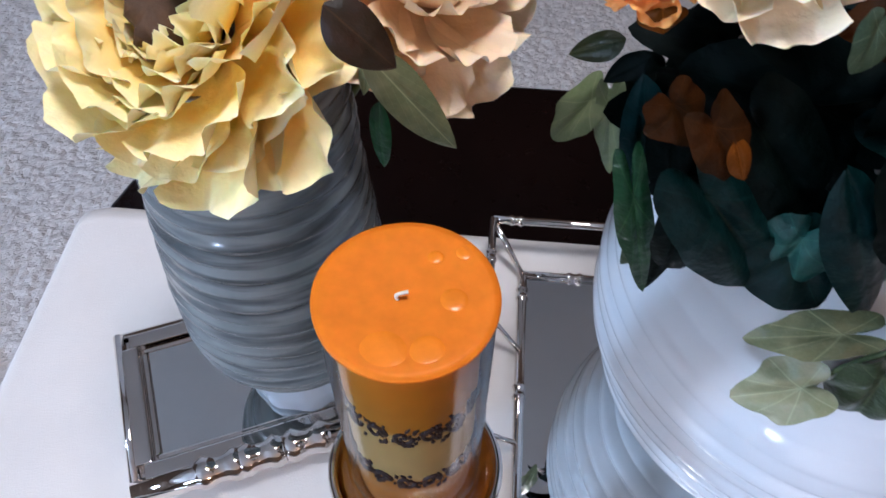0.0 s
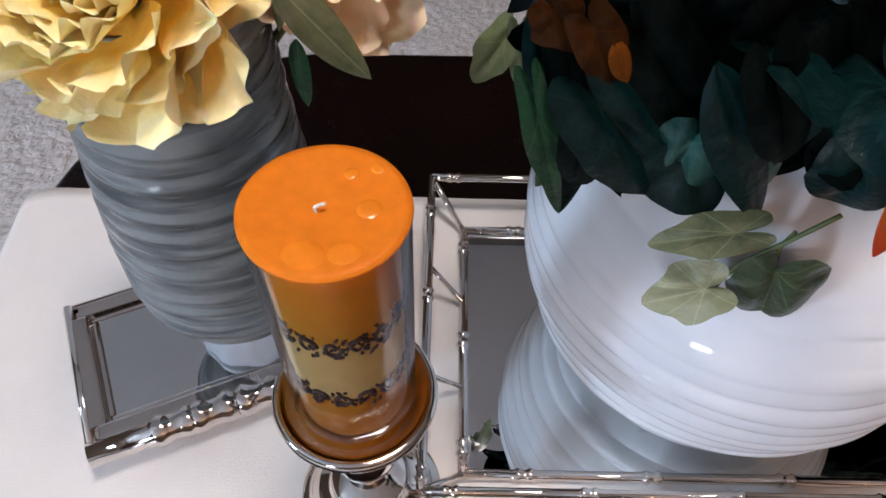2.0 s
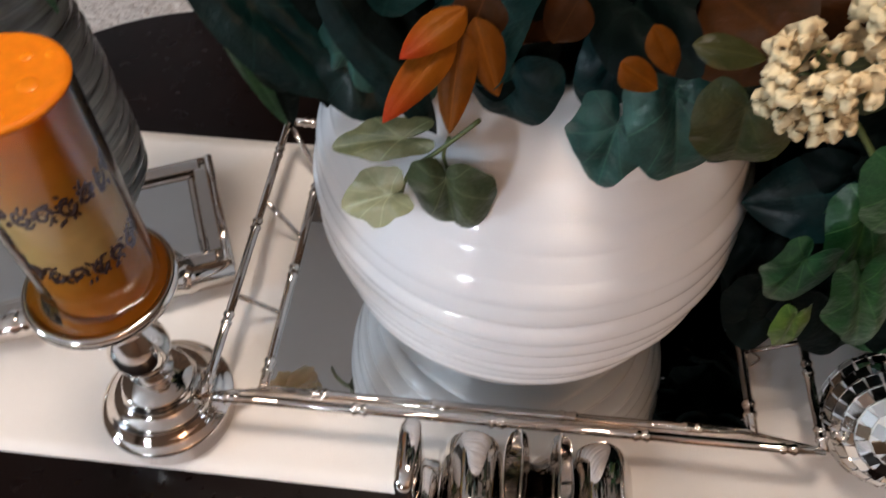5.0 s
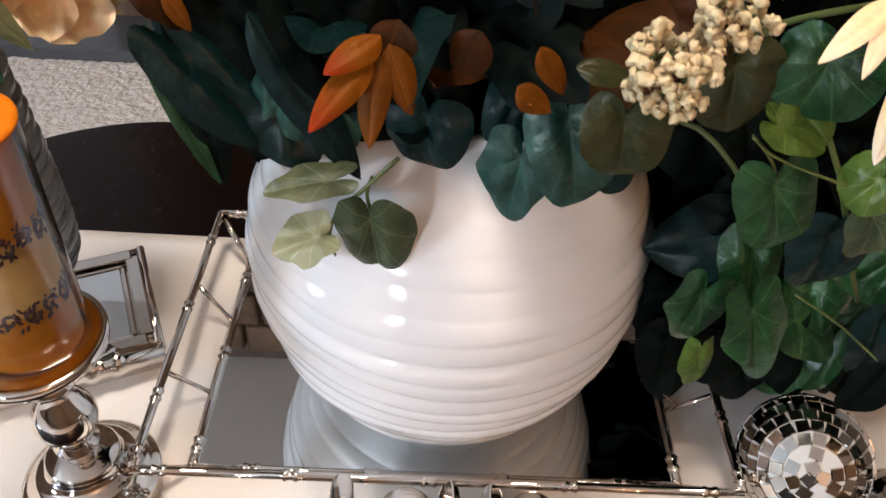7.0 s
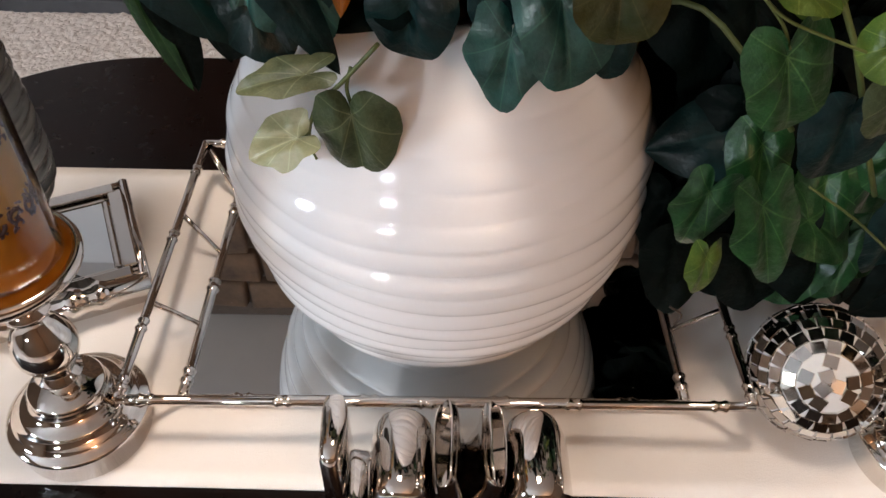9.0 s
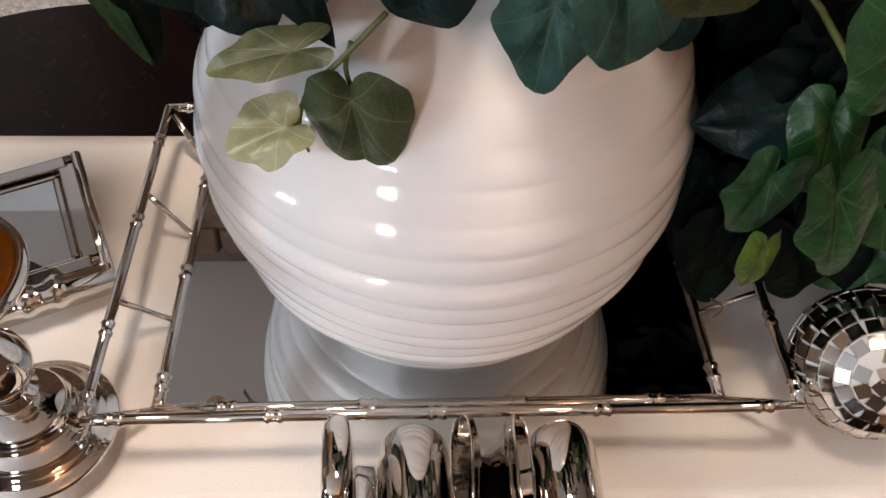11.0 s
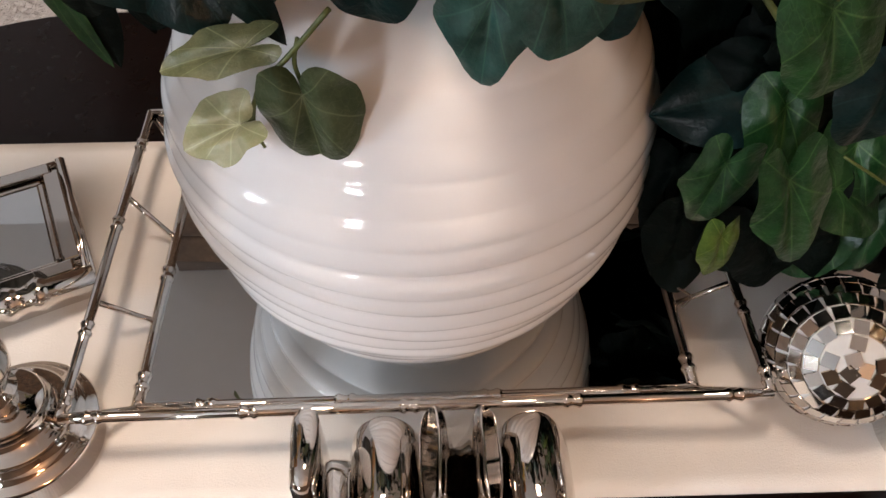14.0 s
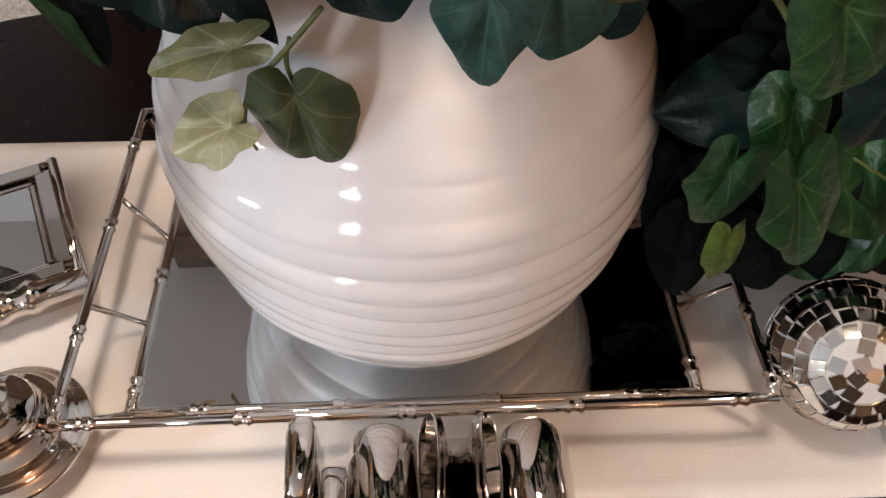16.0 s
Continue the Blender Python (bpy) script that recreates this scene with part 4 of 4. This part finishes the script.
def build_flowers():
    peony = tagged(thing("peony_bouquet"), "yellow and peach artificial peonies in the grey vase", "flowers")
    bloom(peony, (-0.152, 0.272, 0.843), (-0.34, -0.55, 0.72), 0.070, YELLOW, 11)
    bloom(peony, (-0.055, 0.345, 0.828), (0.35, -0.25, 0.6), 0.060, PEACH, 12, 0.8)
    for a, b in (((-0.155, 0.300, 0.56), (-0.155, 0.275, 0.79)), ((-0.145, 0.312, 0.56), (-0.055, 0.345, 0.80))):
        stem(peony, [a, ((a[0] * 2 + b[0]) / 3, (a[1] * 2 + b[1]) / 3, (a[2] + 2 * b[2]) / 3), b], 0.003, "stalk")
    ivy = tagged(thing("ivy_arrangement"), "artificial ivy and autumn leaves with cream blooms in the pot", "plant")
    leaf(ivy, (0.144, 0.205, 0.743), (0.103, 0.205, 0.733), 0.012, "ivy", "olive", 0.16)
    leaf(ivy, (0.137, 0.196, 0.708), (0.108, 0.196, 0.693), 0.017, "ivy", "pale", 0.16)
    leaf(ivy, (0.168, 0.196, 0.724), (0.173, 0.196, 0.681), 0.024, "heart", "olive_dark", 0.16)
    stem(ivy, [(0.184, 0.198, 0.766), (0.164, 0.198, 0.743), (0.150, 0.198, 0.728), (0.141, 0.198, 0.707), (0.135, 0.198, 0.702)], 0.0013, "stalk")
    stem(ivy, [(0.169, 0.200, 0.751), (0.166, 0.200, 0.738), (0.169, 0.200, 0.723)], 0.0011, "stalk")
    stem(ivy, [(0.147, 0.198, 0.724), (0.143, 0.198, 0.704), (0.146, 0.198, 0.692)], 0.0008, "stalk")
    leaf(ivy, (0.250, 0.195, 0.772), (0.247, 0.195, 0.727), 0.022, "ivy", "teal", 0.16)
    leaf(ivy, (0.271, 0.190, 0.799), (0.283, 0.180, 0.749), 0.027, "heart", "teal", 0.16)
    leaf(ivy, (0.297, 0.197, 0.789), (0.304, 0.197, 0.746), 0.017, "heart", "teal_shaded", 0.16)
    leaf(ivy, (0.199, 0.225, 0.777), (0.196, 0.225, 0.739), 0.025, "heart", "teal_shaded", 0.16)
    leaf(ivy, (0.117, 0.228, 0.772), (0.135, 0.218, 0.745), 0.023, "heart", "teal_shaded", 0.16)
    leaf(ivy, (0.096, 0.240, 0.768), (0.096, 0.240, 0.727), 0.020, "ovate", "dark", 0.16)
    leaf(ivy, (0.068, 0.250, 0.762), (0.068, 0.250, 0.698), 0.009, "ovate", "dark", 0.16)
    leaf(ivy, (0.063, 0.250, 0.751), (0.051, 0.250, 0.722), 0.006, "ovate", "olive_dark", 0.16)
    leaf(ivy, (0.289, 0.152, 0.826), (0.293, 0.152, 0.791), 0.022, "heart", "olive_brown", 0.16)
    leaf(ivy, (0.377, 0.170, 0.779), (0.394, 0.170, 0.733), 0.024, "heart", "green", 0.16)
    leaf(ivy, (0.421, 0.160, 0.793), (0.410, 0.160, 0.775), 0.016, "heart", "light", 0.16)
    leaf(ivy, (0.434, 0.170, 0.762), (0.441, 0.170, 0.731), 0.016, "heart", "olive_dark", 0.16)
    leaf(ivy, (0.418, 0.250, 0.682), (0.347, 0.250, 0.662), 0.028, "ovate", "teal_shaded", 0.16)
    leaf(ivy, (0.437, 0.200, 0.725), (0.438, 0.200, 0.678), 0.025, "heart", "teal_shaded", 0.16)
    leaf(ivy, (0.404, 0.190, 0.668), (0.429, 0.190, 0.600), 0.022, "ivy", "green", 0.16)
    leaf(ivy, (0.379, 0.210, 0.661), (0.372, 0.210, 0.614), 0.020, "ivy", "green_dark", 0.16)
    leaf(ivy, (0.384, 0.195, 0.620), (0.387, 0.195, 0.581), 0.012, "ivy", "light", 0.16)
    leaf(ivy, (0.420, 0.225, 0.597), (0.455, 0.225, 0.536), 0.028, "heart", "dark", 0.16)
    leaf(ivy, (0.472, 0.230, 0.595), (0.496, 0.230, 0.543), 0.034, "heart", "dark", 0.16)
    leaf(ivy, (0.517, 0.200, 0.601), (0.505, 0.200, 0.553), 0.018, "heart", "dark", 0.16)
    leaf(ivy, (0.381, 0.240, 0.585), (0.384, 0.240, 0.521), 0.024, "heart", "dark", 0.16)
    leaf(ivy, (0.496, 0.200, 0.651), (0.500, 0.200, 0.597), 0.022, "heart", "teal_shaded", 0.16)
    leaf(ivy, (0.368, 0.280, 0.760), (0.389, 0.280, 0.697), 0.037, "heart", "dark", 0.16)
    leaf(ivy, (0.453, 0.220, 0.630), (0.492, 0.220, 0.606), 0.025, "heart", "green_dark", 0.16)
    leaf(ivy, (0.377, 0.170, 0.823), (0.389, 0.170, 0.797), 0.016, "heart", "light", 0.16)
    leaf(ivy, (0.406, 0.240, 0.640), (0.407, 0.240, 0.592), 0.024, "heart", "dark", 0.16)
    stem(ivy, [(0.355, 0.165, 0.811), (0.368, 0.165, 0.801), (0.387, 0.165, 0.793), (0.418, 0.165, 0.782)], 0.0008, "stalk")
    stem(ivy, [(0.357, 0.170, 0.809), (0.370, 0.170, 0.795), (0.377, 0.170, 0.783)], 0.0008, "stalk")
    stem(ivy, [(0.378, 0.210, 0.555), (0.388, 0.210, 0.546), (0.385, 0.210, 0.535)], 0.0008, "brown")
    stem(ivy, [(0.426, 0.190, 0.683), (0.462, 0.190, 0.658), (0.499, 0.190, 0.626)], 0.0008, "stalk")
    leaf(ivy, (0.246, 0.215, 0.796), (0.237, 0.215, 0.762), 0.017, "heart", "teal_shaded", 0.16)
    leaf(ivy, (0.144, 0.225, 0.787), (0.153, 0.225, 0.750), 0.016, "heart", "teal", 0.16)
    leaf(ivy, (0.116, 0.225, 0.783), (0.111, 0.225, 0.745), 0.019, "heart", "teal", 0.16)
    leaf(ivy, (0.267, 0.215, 0.803), (0.261, 0.215, 0.771), 0.024, "heart", "dark", 0.16)
    leaf(ivy, (0.174, 0.156, 0.850), (0.150, 0.126, 0.830), 0.0075, "ovate", "orange_red", 0.16)
    leaf(ivy, (0.177, 0.158, 0.849), (0.174, 0.138, 0.813), 0.0075, "ovate", "orange", 0.16)
    leaf(ivy, (0.178, 0.162, 0.856), (0.156, 0.140, 0.850), 0.0075, "ovate", "orange_red", 0.16)
    leaf(ivy, (0.182, 0.162, 0.852), (0.193, 0.150, 0.824), 0.0075, "ovate", "orange", 0.16)
    leaf(ivy, (0.186, 0.170, 0.860), (0.178, 0.160, 0.838), 0.011, "ovate", "orange_brown", 0.16)
    leaf(ivy, (0.248, 0.160, 0.855), (0.262, 0.160, 0.832), 0.006, "ovate", "orange", 0.16)
    leaf(ivy, (0.266, 0.165, 0.844), (0.295, 0.165, 0.840), 0.007, "ovate", "olive_brown", 0.16)
    leaf(ivy, (0.241, 0.170, 0.829), (0.259, 0.170, 0.817), 0.007, "ovate", "orange", 0.16)
    leaf(ivy, (0.223, 0.190, 0.846), (0.214, 0.190, 0.820), 0.011, "ovate", "orange_brown", 0.16)
    leaf(ivy, (0.338, 0.170, 0.845), (0.344, 0.170, 0.811), 0.023, "heart", "olive_brown", 0.16)
    leaf(ivy, (0.377, 0.165, 0.854), (0.371, 0.165, 0.821), 0.025, "heart", "green_dark", 0.16)
    leaf(ivy, (0.366, 0.165, 0.818), (0.392, 0.165, 0.806), 0.011, "heart", "light", 0.16)
    leaf(ivy, (0.198, 0.232, 0.795), (0.201, 0.232, 0.740), 0.025, "heart", "dark", 0.16)
    leaf(ivy, (0.153, 0.230, 0.807), (0.138, 0.230, 0.757), 0.019, "heart", "teal_shaded", 0.16)
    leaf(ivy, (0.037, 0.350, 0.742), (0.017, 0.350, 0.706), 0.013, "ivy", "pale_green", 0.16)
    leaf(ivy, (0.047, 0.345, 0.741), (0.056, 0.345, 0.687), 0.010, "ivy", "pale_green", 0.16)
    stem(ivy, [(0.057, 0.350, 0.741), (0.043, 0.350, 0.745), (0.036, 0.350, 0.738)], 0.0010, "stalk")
    leaf(ivy, (0.044, 0.270, 0.827), (0.057, 0.270, 0.744), 0.011, "ovate", "teal_shaded", 0.16)
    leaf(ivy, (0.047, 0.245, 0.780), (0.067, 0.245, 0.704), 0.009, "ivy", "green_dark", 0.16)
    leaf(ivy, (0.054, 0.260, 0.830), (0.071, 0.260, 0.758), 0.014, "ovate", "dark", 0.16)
    leaf(ivy, (0.070, 0.225, 0.806), (0.113, 0.225, 0.750), 0.023, "heart", "teal_shaded", 0.16)
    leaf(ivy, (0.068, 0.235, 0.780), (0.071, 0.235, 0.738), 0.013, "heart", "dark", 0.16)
    leaf(ivy, (0.110, 0.212, 0.838), (0.163, 0.212, 0.736), 0.014, "ovate", "teal_shaded", 0.16)
    leaf(ivy, (0.134, 0.215, 0.833), (0.161, 0.215, 0.782), 0.020, "heart", "dark", 0.16)
    leaf(ivy, (0.088, 0.240, 0.828), (0.128, 0.240, 0.778), 0.022, "heart", "dark", 0.16)
    leaf(ivy, (0.038, 0.300, 0.823), (0.014, 0.300, 0.813), 0.007, "ovate", "olive_brown", 0.16)
    leaf(ivy, (0.051, 0.300, 0.814), (0.032, 0.300, 0.798), 0.006, "ovate", "dark", 0.16)
    leaf(ivy, (0.044, 0.220, 0.858), (0.057, 0.220, 0.839), 0.012, "ivy", "orange_brown", 0.16)
    leaf(ivy, (0.059, 0.215, 0.853), (0.075, 0.215, 0.826), 0.012, "ivy", "orange_brown", 0.16)
    leaf(ivy, (0.068, 0.215, 0.847), (0.078, 0.215, 0.826), 0.005, "ovate", "orange", 0.16)
    leaf(ivy, (0.088, 0.200, 0.908), (0.089, 0.200, 0.890), 0.006, "heart", "olive_dark", 0.16)
    leaf(ivy, (0.039, 0.250, 0.875), (0.042, 0.250, 0.864), 0.009, "ovate", "orange", 0.16)
    leaf(peony, (-0.072, 0.260, 0.840), (-0.032, 0.260, 0.785), 0.010, "ovate", "olive", 0.16)
    leaf(peony, (-0.071, 0.280, 0.794), (-0.072, 0.280, 0.748), 0.006, "ovate", "green_dark", 0.16)
    leaf(peony, (-0.083, 0.250, 0.868), (-0.057, 0.250, 0.840), 0.011, "ovate", "brown", 0.16)
    leaf(peony, (-0.072, 0.270, 0.829), (-0.077, 0.270, 0.806), 0.004, "ovate", "pale_green", 0.16)
    # leaves crowded in the heart of the arrangement and over its back, near-black for its shade
    rng = random.Random(21)
    tones = ["dark", "dark", "dark", "teal_shaded", "dark", "dark", "orange_brown", "dark"]
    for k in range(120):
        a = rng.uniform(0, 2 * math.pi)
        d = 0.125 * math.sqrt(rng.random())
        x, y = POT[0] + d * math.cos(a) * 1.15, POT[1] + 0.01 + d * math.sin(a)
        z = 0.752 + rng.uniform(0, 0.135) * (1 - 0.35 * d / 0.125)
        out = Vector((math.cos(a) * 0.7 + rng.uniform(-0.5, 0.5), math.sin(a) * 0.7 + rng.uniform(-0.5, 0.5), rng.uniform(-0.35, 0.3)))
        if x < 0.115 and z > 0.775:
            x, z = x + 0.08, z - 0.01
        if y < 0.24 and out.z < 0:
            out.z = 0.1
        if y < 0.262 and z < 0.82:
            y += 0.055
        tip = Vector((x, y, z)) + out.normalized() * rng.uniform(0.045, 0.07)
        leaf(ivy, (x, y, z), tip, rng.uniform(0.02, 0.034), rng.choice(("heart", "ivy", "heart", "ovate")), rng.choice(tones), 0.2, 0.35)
    # unseen leaves added on top of the arrangement, to shade what hangs below it
    for k in range(90):
        x, y = rng.uniform(0.10, 0.46), rng.uniform(0.25, 0.45)
        z = rng.uniform(0.90, 1.0) - 0.9 * (x - 0.26) ** 2
        leaf(ivy, (x, y, z), (x + rng.uniform(-0.05, 0.05), y + rng.uniform(-0.03, 0.05), z + rng.uniform(-0.02, 0.03)), rng.uniform(0.024, 0.036), rng.choice(("heart", "ivy")), rng.choice(tones), 0.2, 0.35)
    # leaves that hang down behind and beside the pot, mostly near-black in place of shade
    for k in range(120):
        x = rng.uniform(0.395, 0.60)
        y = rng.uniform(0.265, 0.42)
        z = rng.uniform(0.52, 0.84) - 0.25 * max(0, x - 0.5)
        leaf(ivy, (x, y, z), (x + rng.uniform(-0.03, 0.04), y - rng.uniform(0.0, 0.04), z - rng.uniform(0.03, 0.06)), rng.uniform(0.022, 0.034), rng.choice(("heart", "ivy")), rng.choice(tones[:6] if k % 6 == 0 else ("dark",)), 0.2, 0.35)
    for k in range(18):
        x, y, z = rng.uniform(0.365, 0.52), rng.uniform(0.228, 0.26), rng.uniform(0.57, 0.69)
        leaf(ivy, (x, y, z), (x + rng.uniform(-0.025, 0.025), y - rng.uniform(0.0, 0.02), z - rng.uniform(0.03, 0.045)), rng.uniform(0.017, 0.025), rng.choice(("heart", "ivy")), rng.choice(("green_dark", "green_dark", "dark", "green")), 0.2, 0.35)
    # near-black filler leaves, standing in for the shaded gaps beside the pot
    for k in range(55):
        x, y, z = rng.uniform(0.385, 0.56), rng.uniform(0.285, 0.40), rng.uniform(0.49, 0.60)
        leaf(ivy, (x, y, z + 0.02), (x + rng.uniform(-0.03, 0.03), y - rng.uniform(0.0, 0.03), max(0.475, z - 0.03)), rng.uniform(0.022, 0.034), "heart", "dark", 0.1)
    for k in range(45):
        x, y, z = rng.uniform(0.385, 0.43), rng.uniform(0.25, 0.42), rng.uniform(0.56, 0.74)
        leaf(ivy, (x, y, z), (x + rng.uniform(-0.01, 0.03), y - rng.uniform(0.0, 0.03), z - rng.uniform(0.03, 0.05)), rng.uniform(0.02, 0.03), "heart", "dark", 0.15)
    for k in range(16):
        x, y, z = rng.uniform(0.07, 0.11), rng.uniform(0.29, 0.40), rng.uniform(0.72, 0.775)
        leaf(ivy, (x, y, z), (x - rng.uniform(-0.01, 0.02), y - 0.01, z - rng.uniform(0.02, 0.045)), rng.uniform(0.016, 0.026), rng.choice(("heart", "ivy")), rng.choice(tones[:6]), 0.2)
    for k in range(14):
        a = 2 * math.pi * k / 14
        stem(ivy, [(POT[0] + 0.03 * math.cos(a), POT[1] + 0.03 * math.sin(a), 0.60), (POT[0] + 0.07 * math.cos(a), POT[1] + 0.07 * math.sin(a), 0.73), (POT[0] + 0.12 * math.cos(a), POT[1] + 0.10 * math.sin(a), 0.81)], 0.0022, "brown")
    for a, b, c in (((0.31, 0.28, 0.74), (0.36, 0.25, 0.76), (0.42, 0.22, 0.70)), ((0.31, 0.30, 0.74), (0.40, 0.28, 0.74), (0.43, 0.25, 0.60)), ((0.31, 0.28, 0.75), (0.40, 0.22, 0.80), (0.48, 0.21, 0.66))):
        stem(ivy, [a, b, c], 0.0018, "stalk")
    bloom(ivy, (0.077, 0.270, 0.918), (0.1, -0.45, 0.8), 0.045, CREAM, 13, 0.8)
    bloom(ivy, (0.036, 0.262, 0.888), (-0.2, -0.35, 0.85), 0.019, ORANGE_PETAL, 14, 0.7)
    # cream berries on fine twigs
    for cx, cy, cz, n, r in ((0.292, 0.112, 0.874, 130, 0.018), (0.315, 0.128, 0.892, 80, 0.016)):
        for k in range(n):
            p = Vector((rng.uniform(-1, 1), rng.uniform(-1, 1), rng.uniform(-0.8, 0.8)))
            p = p * min(1, 1 / max(p.length, 0.01)) * r + Vector((cx, cy, cz))
            s = rng.uniform(0.0016, 0.0027)
            bm = bmesh.new()
            bmesh.ops.create_icosphere(bm, subdivisions=2, radius=s)
            for v in bm.verts:
                v.co += noise.noise_vector(v.co * 620 + Vector((k * 3.1, 0, 0))) * s * 0.9
                v.co += p
            part("berry", bm, BERRY, ivy)
        for k in range(7):
            e = Vector((cx, cy, cz)) + Vector((rng.uniform(-1, 1), rng.uniform(-1, 1), rng.uniform(-0.6, 0.6))) * r * 0.8
            stem(ivy, [(cx + 0.02, cy + 0.08, cz - 0.04), (cx + 0.008, cy + 0.03, cz - 0.008), e], 0.0007, "stalk")
    # pale lily petals on the far side
    for base, tip, w in (((0.385, 0.150, 0.888), (0.355, 0.130, 0.872), 0.006), ((0.385, 0.150, 0.888), (0.372, 0.125, 0.868), 0.005), ((0.385, 0.150, 0.888), (0.405, 0.130, 0.880), 0.008), ((0.402, 0.145, 0.868), (0.397, 0.128, 0.822), 0.009), ((0.402, 0.145, 0.868), (0.416, 0.130, 0.830), 0.009)):
        p = leaf(ivy, base, tip, w, "ovate", "pale", 0.3)
        p.name = "lily_petal"
        p.data.materials[0] = CREAM
    stem(ivy, [(0.33, 0.27, 0.78), (0.36, 0.20, 0.85), (0.385, 0.150, 0.888)], 0.0016, "stalk")


build_room()
build_table()
build_tray()
build_pot()
build_mirror_box()
build_vase()
candlestick((-0.0462, 0.1732))
candlestick((0.572, 0.157))
pillar_candle((-0.0470, 0.1778))
build_word()
build_ball()
build_flowers()
